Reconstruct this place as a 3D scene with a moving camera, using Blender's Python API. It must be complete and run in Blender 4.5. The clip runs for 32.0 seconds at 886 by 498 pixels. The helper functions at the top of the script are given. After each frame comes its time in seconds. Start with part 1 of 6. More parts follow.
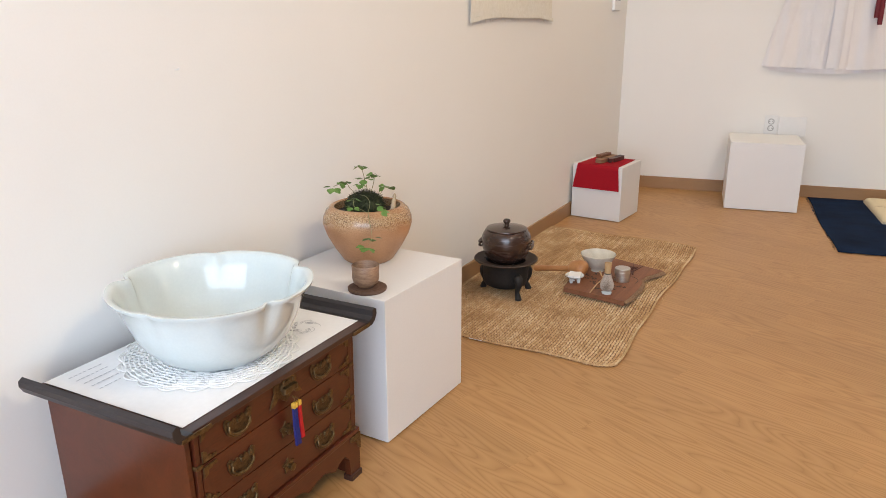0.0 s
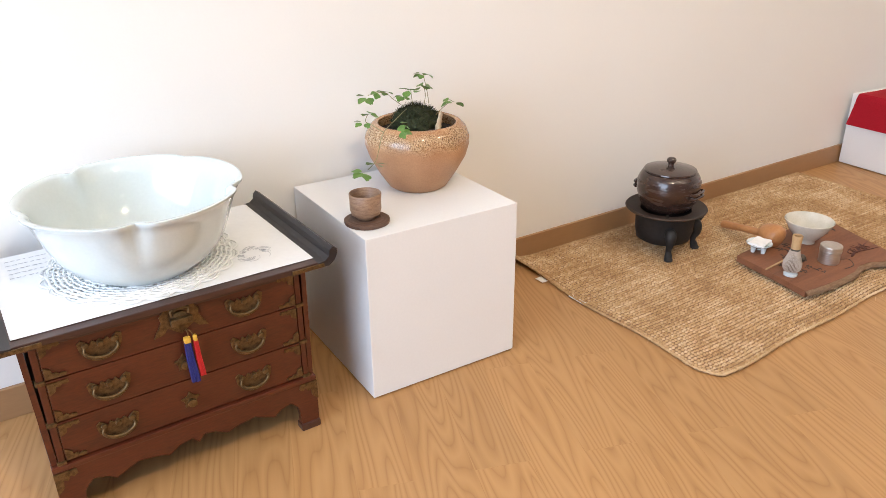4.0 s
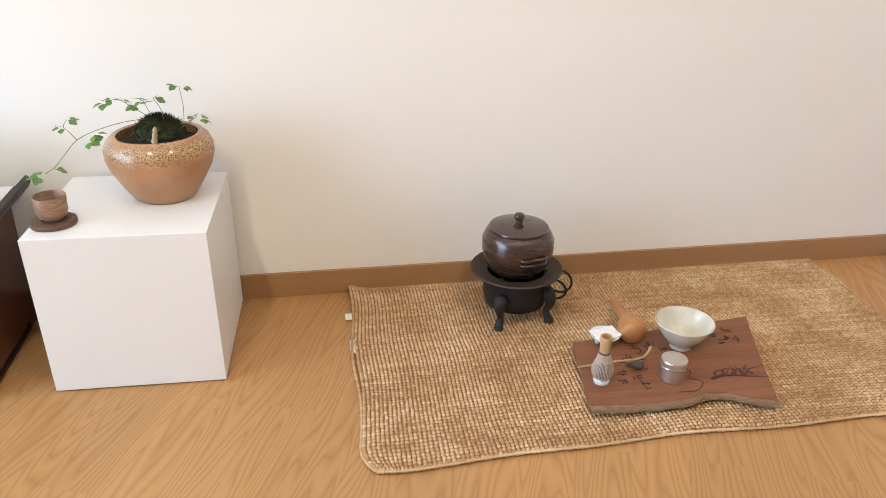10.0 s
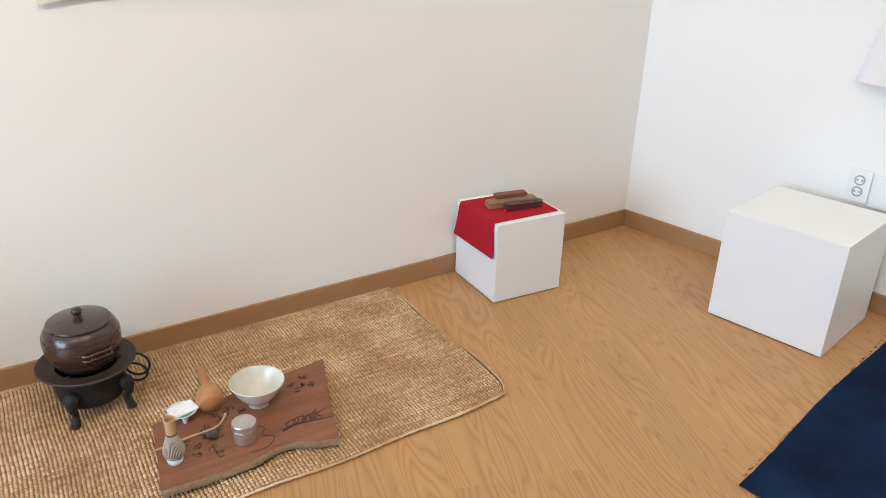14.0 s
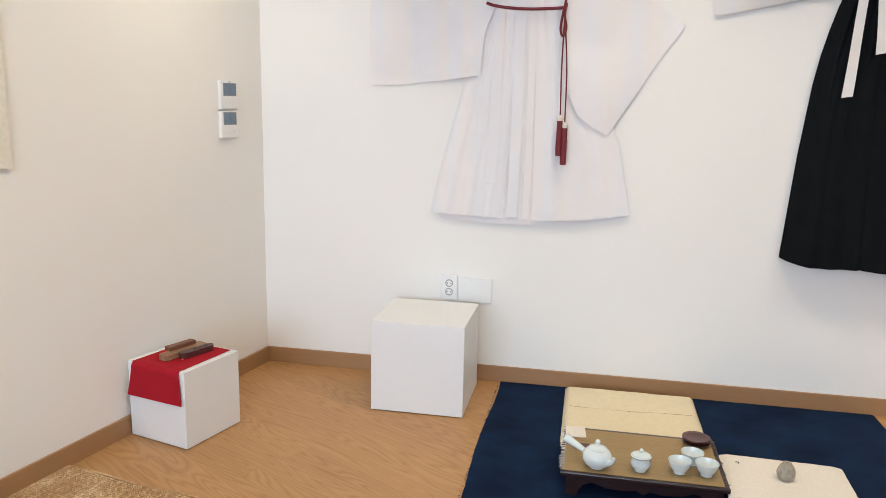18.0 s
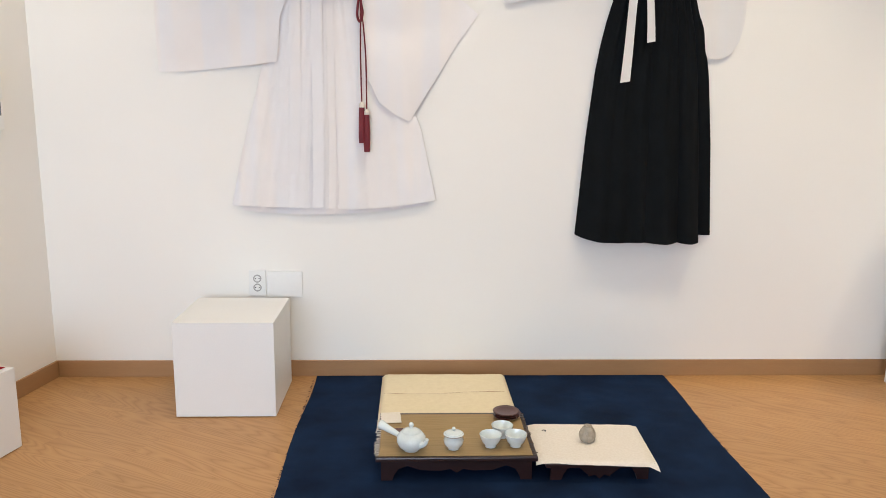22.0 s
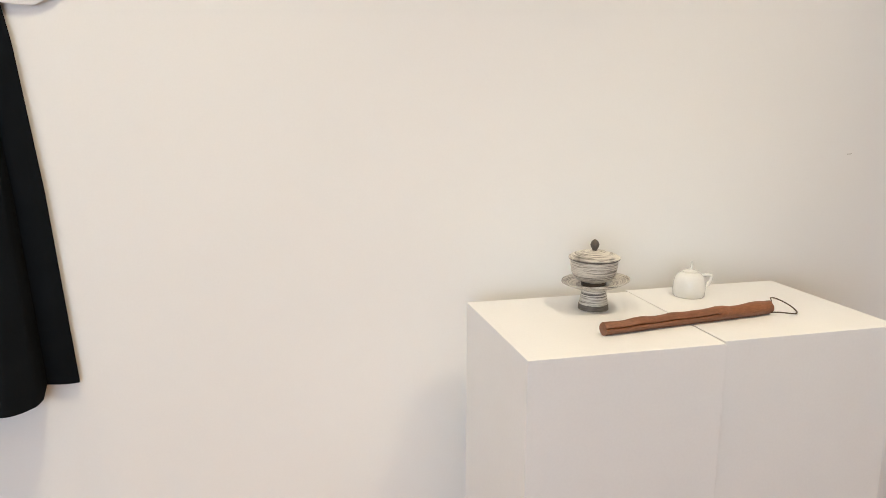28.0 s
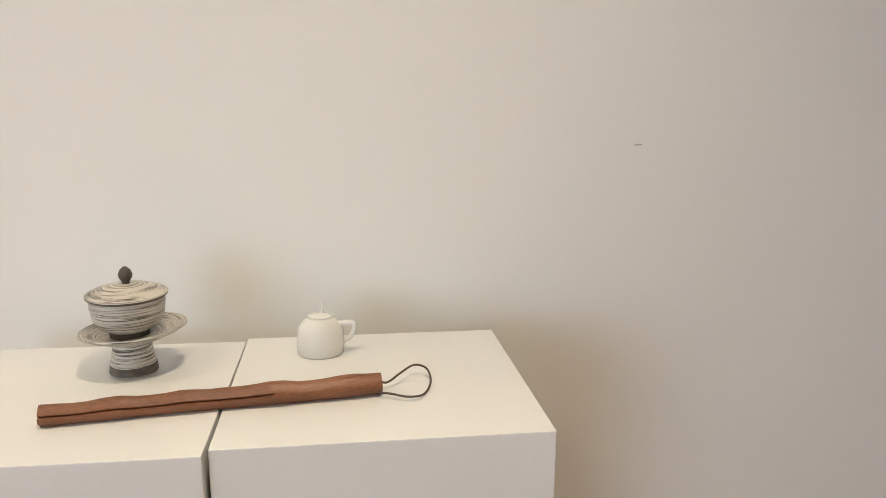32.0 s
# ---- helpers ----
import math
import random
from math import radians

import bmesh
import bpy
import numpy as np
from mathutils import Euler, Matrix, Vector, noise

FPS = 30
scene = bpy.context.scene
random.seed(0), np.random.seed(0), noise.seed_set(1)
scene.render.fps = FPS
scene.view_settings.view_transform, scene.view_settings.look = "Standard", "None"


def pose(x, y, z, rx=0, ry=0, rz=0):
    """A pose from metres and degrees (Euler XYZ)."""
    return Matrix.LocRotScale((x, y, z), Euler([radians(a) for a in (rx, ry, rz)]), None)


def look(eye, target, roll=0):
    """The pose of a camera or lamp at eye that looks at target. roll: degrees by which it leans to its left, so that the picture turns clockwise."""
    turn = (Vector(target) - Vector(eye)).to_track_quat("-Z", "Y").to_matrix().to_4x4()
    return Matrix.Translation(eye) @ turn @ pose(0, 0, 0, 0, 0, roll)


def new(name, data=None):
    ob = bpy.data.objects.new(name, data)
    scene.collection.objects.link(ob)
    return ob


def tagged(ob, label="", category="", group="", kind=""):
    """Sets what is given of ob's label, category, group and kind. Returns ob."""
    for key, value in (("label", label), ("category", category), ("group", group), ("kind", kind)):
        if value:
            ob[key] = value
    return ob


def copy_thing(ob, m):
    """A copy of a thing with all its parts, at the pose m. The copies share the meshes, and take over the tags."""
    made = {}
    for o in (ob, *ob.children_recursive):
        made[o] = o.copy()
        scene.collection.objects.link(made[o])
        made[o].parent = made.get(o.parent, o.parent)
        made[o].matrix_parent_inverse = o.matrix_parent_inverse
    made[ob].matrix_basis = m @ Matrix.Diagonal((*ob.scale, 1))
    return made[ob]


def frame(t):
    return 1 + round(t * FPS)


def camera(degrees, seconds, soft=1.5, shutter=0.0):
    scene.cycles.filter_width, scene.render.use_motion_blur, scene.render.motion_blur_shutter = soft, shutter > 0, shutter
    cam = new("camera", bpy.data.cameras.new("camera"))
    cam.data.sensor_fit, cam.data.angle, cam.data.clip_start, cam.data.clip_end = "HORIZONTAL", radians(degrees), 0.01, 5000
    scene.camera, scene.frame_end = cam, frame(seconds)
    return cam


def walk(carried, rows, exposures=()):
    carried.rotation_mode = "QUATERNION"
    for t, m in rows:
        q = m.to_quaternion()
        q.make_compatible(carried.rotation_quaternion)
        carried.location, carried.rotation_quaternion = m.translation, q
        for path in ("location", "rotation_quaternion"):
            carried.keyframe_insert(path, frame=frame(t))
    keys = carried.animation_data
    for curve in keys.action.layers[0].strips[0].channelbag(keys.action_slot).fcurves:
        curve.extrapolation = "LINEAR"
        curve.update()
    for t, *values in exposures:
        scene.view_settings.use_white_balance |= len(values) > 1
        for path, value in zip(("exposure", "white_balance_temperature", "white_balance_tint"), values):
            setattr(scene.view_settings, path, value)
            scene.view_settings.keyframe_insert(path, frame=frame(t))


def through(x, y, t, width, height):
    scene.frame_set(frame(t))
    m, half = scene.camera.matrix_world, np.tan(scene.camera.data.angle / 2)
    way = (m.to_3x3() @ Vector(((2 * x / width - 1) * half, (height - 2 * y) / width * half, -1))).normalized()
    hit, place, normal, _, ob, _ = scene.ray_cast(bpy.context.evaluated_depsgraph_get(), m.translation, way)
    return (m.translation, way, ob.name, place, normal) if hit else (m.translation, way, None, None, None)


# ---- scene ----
cam = camera(61.36, 32.0, soft=0.85)
# seconds, eye, target, roll
PATH = [
    (0, (0.479, -5.057, 1.062), (-0.132, -3.245, 0.477), -0.1),
    (0.5, (0.528, -5.031, 1.024), (-0.113, -3.261, 0.351), 0.1),
    (1, (0.603, -4.994, 0.99), (-0.108, -3.275, 0.254), -0.2),
    (1.5, (0.658, -4.905, 0.995), (-0.093, -3.218, 0.228), -0.3),
    (2, (0.687, -4.749, 0.983), (-0.081, -3.086, 0.181), -0.0),
    (2.5, (0.709, -4.609, 0.999), (-0.119, -2.985, 0.176), -0.1),
    (3, (0.806, -4.488, 1.019), (-0.184, -2.962, 0.188), -0.4),
    (3.5, (0.893, -4.412, 1.045), (-0.293, -3.031, 0.217), -0.8),
    (4, (0.933, -4.326, 1.025), (-0.39, -3.077, 0.195), -0.6),
    (4.5, (0.998, -4.185, 1.056), (-0.443, -3.075, 0.225), -0.4),
    (6.5, (1.172, -4.014, 1.156), (-0.431, -3.203, 0.277), -0.4),
    (7, (1.218, -3.975, 1.129), (-0.411, -3.205, 0.262), -0.4),
    (7.5, (1.245, -3.839, 1.106), (-0.416, -3.135, 0.242), -0.4),
    (8, (1.258, -3.678, 1.109), (-0.416, -3.014, 0.239), -0.2),
    (8.5, (1.37, -3.538, 1.099), (-0.333, -2.929, 0.246), -0.1),
    (9, (1.472, -3.429, 1.121), (-0.227, -2.828, 0.253), 0.6),
    (9.5, (1.494, -3.281, 1.111), (-0.205, -2.683, 0.242), 0.6),
    (10, (1.464, -3.099, 1.099), (-0.228, -2.489, 0.224), 0.8),
    (10.5, (1.482, -2.981, 1.107), (-0.208, -2.359, 0.236), 0.8),
    (11, (1.558, -2.94, 1.128), (-0.127, -2.299, 0.261), 0.9),
    (11.5, (1.607, -2.902, 1.155), (-0.06, -2.204, 0.297), 1.1),
    (12, (1.643, -2.847, 1.19), (0.012, -2.065, 0.337), 1.1),
    (12.5, (1.665, -2.828, 1.204), (0.09, -1.931, 0.356), 1.4),
    (13, (1.69, -2.814, 1.231), (0.187, -1.797, 0.393), 1.4),
    (13.5, (1.705, -2.797, 1.262), (0.288, -1.659, 0.428), 1.5),
    (14, (1.703, -2.784, 1.291), (0.394, -1.519, 0.462), 1.5),
    (14.5, (1.7, -2.756, 1.308), (0.556, -1.34, 0.478), 1.6),
    (15, (1.738, -2.809, 1.345), (0.851, -1.219, 0.516), 2.6),
    (15.5, (1.772, -2.892, 1.342), (1.066, -1.189, 0.567), 2.4),
    (17.5, (1.522, -3.299, 1.267), (1.087, -1.384, 0.888), 1.3),
    (18, (1.537, -3.353, 1.28), (1.162, -1.425, 0.901), 1.2),
    (18.5, (1.568, -3.408, 1.263), (1.29, -1.462, 0.895), 1.0),
    (19, (1.573, -3.444, 1.232), (1.432, -1.485, 0.857), 0.9),
    (19.5, (1.571, -3.466, 1.208), (1.522, -1.502, 0.838), 0.9),
    (20, (1.572, -3.477, 1.213), (1.568, -1.512, 0.844), 0.9),
    (20.5, (1.552, -3.464, 1.218), (1.577, -1.5, 0.842), 0.8),
    (21, (1.577, -3.453, 1.225), (1.608, -1.489, 0.846), 0.8),
    (21.5, (1.594, -3.414, 1.225), (1.64, -1.451, 0.847), 0.7),
    (22, (1.615, -3.308, 1.233), (1.697, -1.345, 0.857), 0.7),
    (22.5, (1.596, -3.16, 1.247), (1.781, -1.203, 0.877), 0.9),
    (23, (1.702, -3.043, 1.289), (1.981, -1.1, 0.906), 0.9),
    (23.5, (1.903, -2.873, 1.332), (2.234, -0.944, 0.924), 0.9),
    (24, (2.038, -2.737, 1.318), (2.414, -0.815, 0.914), 1.0),
    (24.5, (2.187, -2.503, 1.362), (2.589, -0.592, 0.932), 0.8),
    (26.5, (2.865, -2.068, 1.324), (3.278, -0.154, 0.916), 0.1),
    (27, (2.99, -1.845, 1.323), (3.447, 0.058, 0.907), 0.2),
    (27.5, (3.15, -1.739, 1.294), (3.605, 0.167, 0.894), 0.1),
    (28, (3.357, -1.671, 1.275), (3.829, 0.231, 0.875), 0.1),
    (28.5, (3.498, -1.61, 1.279), (3.917, 0.304, 0.877), 0.1),
    (29, (3.672, -1.437, 1.26), (4.017, 0.489, 0.844), 0.0),
    (29.5, (3.78, -1.321, 1.248), (4.079, 0.612, 0.833), -0.0),
    (30, (3.887, -1.298, 1.204), (4.149, 0.642, 0.797), 0.1),
    (30.5, (4.091, -1.32, 1.203), (4.26, 0.631, 0.796), -0.1),
    (31, (4.218, -1.32, 1.2), (4.344, 0.633, 0.79), 0.1),
    (31.5, (4.308, -1.302, 1.213), (4.423, 0.651, 0.796), 0.0),
    (32, (4.363, -1.291, 1.219), (4.613, 0.65, 0.806), 0.4),
]
# seconds, stops, kelvin, tint
EXPOSURE = [(0.0, -0.78, 6500, 12), (1.5, -0.53, 6450, 12), (4.0, -0.39, 6200, 12), (7.0, -0.36, 6100, 12), (9.5, -0.33, 5950, 9), (11.5, -0.34, 5700, 6), (13.0, -0.33, 5550, 5), (15.0, -0.34, 5600, 5), (18.0, -0.50, 5900, 7), (24.0, -0.49, 6050, 8), (27.0, -0.54, 6150, 8), (28.0, -0.50, 6050, 8), (29.0, -0.48, 6000, 8), (30.0, -0.78, 6000, 8), (32.0, -0.70, 6100, 8)]
walk(cam, [(t, look(e, g, r)) for t, e, g, r in PATH], EXPOSURE)

# ---- world, daylight, lamps ----
SUN_UP, SUN_ROUND = radians(38), radians(200)
world = bpy.data.worlds.new("sky")
scene.world = world
world.use_nodes = True
sky = world.node_tree.nodes.new("ShaderNodeTexSky")
sky.sky_type, sky.sun_disc = "NISHITA", False
sky.sun_elevation, sky.sun_rotation = SUN_UP, SUN_ROUND
world.node_tree.links.new(sky.outputs[0], world.node_tree.nodes["Background"].inputs[0])
world.node_tree.nodes["Background"].inputs[1].default_value = 0.12


def area_lamp(name, m, size_x, size_y, watts, colour, spread=180, shape="RECTANGLE"):
    data = bpy.data.lights.new(name, "AREA")
    data.shape, data.size, data.size_y = shape, size_x, size_y
    data.energy, data.color, data.spread = watts, colour, radians(spread)
    ob = new(name, data)
    ob.matrix_world = m
    return ob


# the sky's light at the window in the back wall
area_lamp("window_daylight", pose(0.44, -6.93, 1.35, 90, 0, 0), 3.1, 2.1, 225, (0.71, 0.83, 1.0))
# recessed ceiling lamps: place, watts, tilt to the north and to the west
LAMPS = [(0.45, -0.80, 4.0, 8, 20), (1.80, -0.80, 7, 8, 0), (3.15, -0.80, 8.5, 8, 0), (4.45, -0.95, 10, 8, 0), (1.45, -2.30, 20, 0, 32), (1.45, -3.90, 25, 0, 32), (3.2, -2.30, 4, 0, 0), (4.9, -2.3, 7, 0, 0), (3.2, -4.2, 5, 0, 0)]
for lx, ly, lw, lt, ls in LAMPS:
    area_lamp("ceiling_light_glow", pose(lx, ly, 2.565, lt, ls), 0.17, 0.17, lw, (1.0, 0.81, 0.55), 100 if lt else 150, "DISK")

# ---- materials ----
def nodes_of(name):
    m = bpy.data.materials.new(name)
    m.use_nodes = True
    t = m.node_tree
    return m, t, t.nodes["Principled BSDF"]


def link(t, a, b):
    t.links.new(a, b)


def put(t, kind, **inputs):
    n = t.nodes.new(kind)
    for k, v in inputs.items():
        n.inputs[k.replace("_", " ")].default_value = v
    return n


def coords(t, scale=(1, 1, 1), turn=0.0):
    c = t.nodes.new("ShaderNodeTexCoord")
    mp = t.nodes.new("ShaderNodeMapping")
    mp.inputs["Scale"].default_value = scale
    mp.inputs["Rotation"].default_value = (0, 0, radians(turn))
    link(t, c.outputs["Object"], mp.inputs["Vector"])
    return mp.outputs[0]


def ramp(t, fac, stops):
    r = t.nodes.new("ShaderNodeValToRGB")
    while len(r.color_ramp.elements) < len(stops):
        r.color_ramp.elements.new(0.5)
    for e, (p, c) in zip(r.color_ramp.elements, stops):
        e.position, e.color = p, (*c, 1)
    link(t, fac, r.inputs[0])
    return r.outputs[0]


def bump(t, height, b, strength=0.2, distance=0.002):
    n = put(t, "ShaderNodeBump", Strength=strength, Distance=distance)
    link(t, height, n.inputs["Height"])
    link(t, n.outputs[0], b.inputs["Normal"])
    return n


def mix(t, fac, a, b, how="MIX"):
    n = t.nodes.new("ShaderNodeMix")
    n.data_type, n.blend_type = "RGBA", how
    if isinstance(fac, float):
        n.inputs[0].default_value = fac
    else:
        link(t, fac, n.inputs[0])
    for s, v in ((n.inputs[6], a), (n.inputs[7], b)):
        if isinstance(v, tuple):
            s.default_value = (*v, 1)
        else:
            link(t, v, s)
    return n.outputs[2]


def surface(name, dark, light, rough=0.6, metal=0.0, scale=20.0, stretch=(1, 1, 1), grain=0.15, depth=0.001, coat=0.0, fine=8.0, sheen=0.0, rough_var=0.08, spec=0.5):
    """A mottled surface: two scales of noise between two colours, with fine relief."""
    m, t, b = nodes_of(name)
    v = coords(t, stretch)
    big = put(t, "ShaderNodeTexNoise", Scale=scale, Detail=4.0)
    small = put(t, "ShaderNodeTexNoise", Scale=scale * fine, Detail=3.0)
    link(t, v, big.inputs["Vector"])
    link(t, v, small.inputs["Vector"])
    f = mix(t, 0.35, big.outputs[0], small.outputs[0])
    c = ramp(t, f, [(0.3, dark), (0.7, light)])
    link(t, c, b.inputs["Base Color"])
    r = t.nodes.new("ShaderNodeMapRange")
    r.inputs[3].default_value, r.inputs[4].default_value = max(rough - rough_var, 0.03), min(rough + rough_var, 1)
    link(t, big.outputs[0], r.inputs[0])
    link(t, r.outputs[0], b.inputs["Roughness"])
    b.inputs["Metallic"].default_value = metal
    b.inputs["Coat Weight"].default_value = coat
    b.inputs["Coat Roughness"].default_value = 0.05
    b.inputs["Sheen Weight"].default_value = sheen
    b.inputs["Specular IOR Level"].default_value = spec
    if grain:
        bump(t, small.outputs[0], b, grain, depth)
    return m


def wood(name, dark, light, rough=0.45, rings=14.0, stretch=(1, 12, 12), coat=0.0, grain=0.12):
    """Wood whose grain runs along the object's x."""
    m, t, b = nodes_of(name)
    v = coords(t, stretch)
    n = put(t, "ShaderNodeTexNoise", Scale=2.2, Detail=6.0, Roughness=0.65, Distortion=0.6)
    link(t, v, n.inputs["Vector"])
    fib = put(t, "ShaderNodeTexNoise", Scale=rings * 3, Detail=3.0)
    link(t, v, fib.inputs["Vector"])
    f = mix(t, 0.45, n.outputs[0], fib.outputs[0])
    link(t, ramp(t, f, [(0.32, dark), (0.68, light)]), b.inputs["Base Color"])
    b.inputs["Roughness"].default_value = rough
    b.inputs["Coat Weight"].default_value = coat
    b.inputs["Coat Roughness"].default_value = 0.2
    bump(t, fib.outputs[0], b, grain, 0.001)
    return m


def floor_material():
    """Printed oak planks under a satin film; the grain runs along local x, turned to the room."""
    m, t, b = nodes_of("oak_floor")
    v = coords(t, (1, 1, 1), 30)
    # planks 0.115 wide and 0.9 long: each shifts the grain and the tone
    br = put(t, "ShaderNodeTexBrick", Scale=1.0, Mortar_Size=0.0007, Brick_Width=0.92, Row_Height=0.118, Color1=(0, 0, 0, 1), Color2=(1, 1, 1, 1), Mortar=(0.5, 0.5, 0.5, 1))
    br.offset = 0.37
    link(t, v, br.inputs["Vector"])
    shift = t.nodes.new("ShaderNodeVectorMath")
    shift.operation = "MULTIPLY_ADD"
    link(t, br.outputs["Color"], shift.inputs[0])
    shift.inputs[1].default_value = (3.1, 1.7, 5.3)
    link(t, v, shift.inputs[2])
    st = t.nodes.new("ShaderNodeMapping")
    st.inputs["Scale"].default_value = (0.75, 7.0, 1.0)
    link(t, shift.outputs[0], st.inputs["Vector"])
    cath = put(t, "ShaderNodeTexNoise", Scale=1.7, Detail=1.0, Roughness=0.35, Distortion=0.15)
    link(t, st.outputs[0], cath.inputs["Vector"])
    mul = t.nodes.new("ShaderNodeMath")
    mul.operation = "MULTIPLY"
    mul.inputs[1].default_value = 34.0
    link(t, cath.outputs[0], mul.inputs[0])
    fr = t.nodes.new("ShaderNodeMath")
    fr.operation = "PINGPONG"
    fr.inputs[1].default_value = 1.0
    link(t, mul.outputs[0], fr.inputs[0])
    fib = t.nodes.new("ShaderNodeMapping")
    fib.inputs["Scale"].default_value = (6.0, 170.0, 1.0)
    link(t, shift.outputs[0], fib.inputs["Vector"])
    pores = put(t, "ShaderNodeTexNoise", Scale=1.0, Detail=4.0, Roughness=0.6)
    link(t, fib.outputs[0], pores.inputs["Vector"])
    thin = t.nodes.new("ShaderNodeMath")
    thin.operation = "POWER"
    thin.inputs[1].default_value = 0.6
    link(t, fr.outputs[0], thin.inputs[0])
    g = mix(t, 0.36, thin.outputs[0], pores.outputs[0])
    c = ramp(t, g, [(0.14, (0.345, 0.174, 0.062)), (0.40, (0.405, 0.215, 0.081)), (0.80, (0.468, 0.262, 0.105))])
    tone = mix(t, 0.05, c, br.outputs["Color"], "OVERLAY")
    link(t, tone, b.inputs["Base Color"])
    b.inputs["Roughness"].default_value = 0.42
    b.inputs["Specular IOR Level"].default_value = 0.4
    h = mix(t, 0.6, pores.outputs[0], br.outputs["Fac"])
    bump(t, h, b, 0.08, 0.0006)
    return m


WALLPAPER = surface("white_wallpaper", (0.845, 0.832, 0.80), (0.875, 0.862, 0.832), 0.75, scale=1.2, fine=180, grain=0.10, depth=0.0006)
CEILING_WHITE = surface("ceiling_white", (0.78, 0.775, 0.76), (0.82, 0.815, 0.80), 0.8, scale=2, fine=60)
FLOOR_OAK = floor_material()
SKIRTING = surface("skirting_film", (0.335, 0.185, 0.084), (0.375, 0.21, 0.096), 0.5, scale=6, stretch=(1, 1, 6), grain=0.05)
PLINTH_WHITE = surface("plinth_white", (0.76, 0.76, 0.755), (0.81, 0.81, 0.805), 0.42, scale=3, fine=60, grain=0.04)
CHEST_WOOD = wood("chest_zelkova", (0.048, 0.0095, 0.0034), (0.112, 0.0245, 0.0088), 0.34, stretch=(1.5, 9, 9), coat=0.25)
CHEST_DARK = wood("chest_dark_rim", (0.035, 0.014, 0.010), (0.07, 0.027, 0.018), 0.38, coat=0.2)
EBONY = wood("ebony_scroll", (0.012, 0.010, 0.012), (0.035, 0.028, 0.028), 0.42, stretch=(12, 1, 12))
BRONZE = surface("old_brass", (0.045, 0.025, 0.011), (0.25, 0.15, 0.062), 0.45, 0.7, scale=130, grain=0.35)
BRASS = surface("worn_brass", (0.13, 0.085, 0.038), (0.32, 0.215, 0.10), 0.38, 0.9, scale=60, grain=0.15)
BAIL_BRASS = surface("dark_bail_brass", (0.075, 0.048, 0.022), (0.24, 0.16, 0.075), 0.42, 0.85, scale=70, grain=0.2)
PORCELAIN = surface("celadon_white_porcelain", (0.585, 0.66, 0.655), (0.66, 0.73, 0.725), 0.06, scale=6, fine=30, grain=0.02, coat=0.6, rough_var=0.02)
TEA_WHITE = surface("white_glaze", (0.60, 0.66, 0.66), (0.72, 0.78, 0.785), 0.07, scale=20, fine=10, grain=0.02, coat=0.5, rough_var=0.03)
CREAM_GLAZE = surface("crackled_cream_glaze", (0.55, 0.52, 0.43), (0.72, 0.69, 0.60), 0.09, scale=26, fine=12, grain=0.06, coat=0.5, rough_var=0.03)
PAPER = surface("white_paper", (0.80, 0.80, 0.80), (0.86, 0.86, 0.86), 0.8, scale=10, grain=0.08)
INK = surface("black_ink", (0.010, 0.010, 0.011), (0.03, 0.03, 0.03), 0.6, scale=60)
PALE_INK = surface("grey_print", (0.40, 0.40, 0.43), (0.56, 0.56, 0.58), 0.8, scale=60)
LACE = surface("cotton_lace", (0.86, 0.86, 0.84), (0.92, 0.92, 0.90), 0.85, scale=90, grain=0.5)
BLUE_SILK = surface("blue_silk", (0.008, 0.012, 0.105), (0.018, 0.026, 0.19), 0.55, scale=120)
RED_SILK = surface("red_silk", (0.38, 0.008, 0.012), (0.55, 0.016, 0.018), 0.55, scale=120)
YELLOW_SILK = surface("yellow_silk", (0.62, 0.36, 0.04), (0.72, 0.46, 0.07), 0.5, scale=120)
CUP_CLAY = surface("ash_glazed_clay", (0.17, 0.088, 0.050), (0.42, 0.27, 0.17), 0.42, scale=40, stretch=(1, 1, 4), grain=0.25)
CORK_DARK = wood("burnt_wood", (0.060, 0.030, 0.019), (0.17, 0.092, 0.058), 0.65, grain=0.5)
LEAF = surface("leaf_green", (0.055, 0.135, 0.020), (0.15, 0.27, 0.052), 0.5, scale=60, grain=0.2)
STEM = surface("stem", (0.14, 0.16, 0.05), (0.22, 0.20, 0.09), 0.6, scale=60)
MOSS = surface("moss", (0.008, 0.012, 0.005), (0.045, 0.055, 0.018), 0.95, scale=130, grain=0.6)
SOIL = surface("dark_soil", (0.010, 0.007, 0.005), (0.035, 0.022, 0.014), 0.95, scale=120, grain=0.8, depth=0.004)
FIGURE_CLAY = surface("pale_clay", (0.34, 0.25, 0.15), (0.52, 0.41, 0.27), 0.7, scale=80, grain=0.3)
IRON = surface("cast_iron", (0.012, 0.011, 0.011), (0.030, 0.028, 0.027), 0.62, 0.3, scale=90, grain=0.35)
IRON_BROWN = surface("rusty_iron_rim", (0.030, 0.019, 0.014), (0.060, 0.038, 0.028), 0.6, 0.2, scale=70, grain=0.3)
ONGGI = surface("onggi_glaze", (0.028, 0.014, 0.010), (0.060, 0.030, 0.022), 0.26, scale=16, stretch=(1, 1, 5), grain=0.12, coat=0.5)
GOURD = surface("dried_gourd", (0.36, 0.150, 0.050), (0.52, 0.245, 0.092), 0.45, scale=16, grain=0.1, coat=0.15)
BOARD_WOOD = wood("old_board", (0.145, 0.052, 0.023), (0.275, 0.112, 0.052), 0.6, stretch=(1.2, 16, 8), grain=0.35)
BOARD_EDGE = surface("raw_board_edge", (0.20, 0.115, 0.062), (0.36, 0.235, 0.14), 0.85, scale=40, stretch=(1, 4, 4), grain=0.8, depth=0.004)
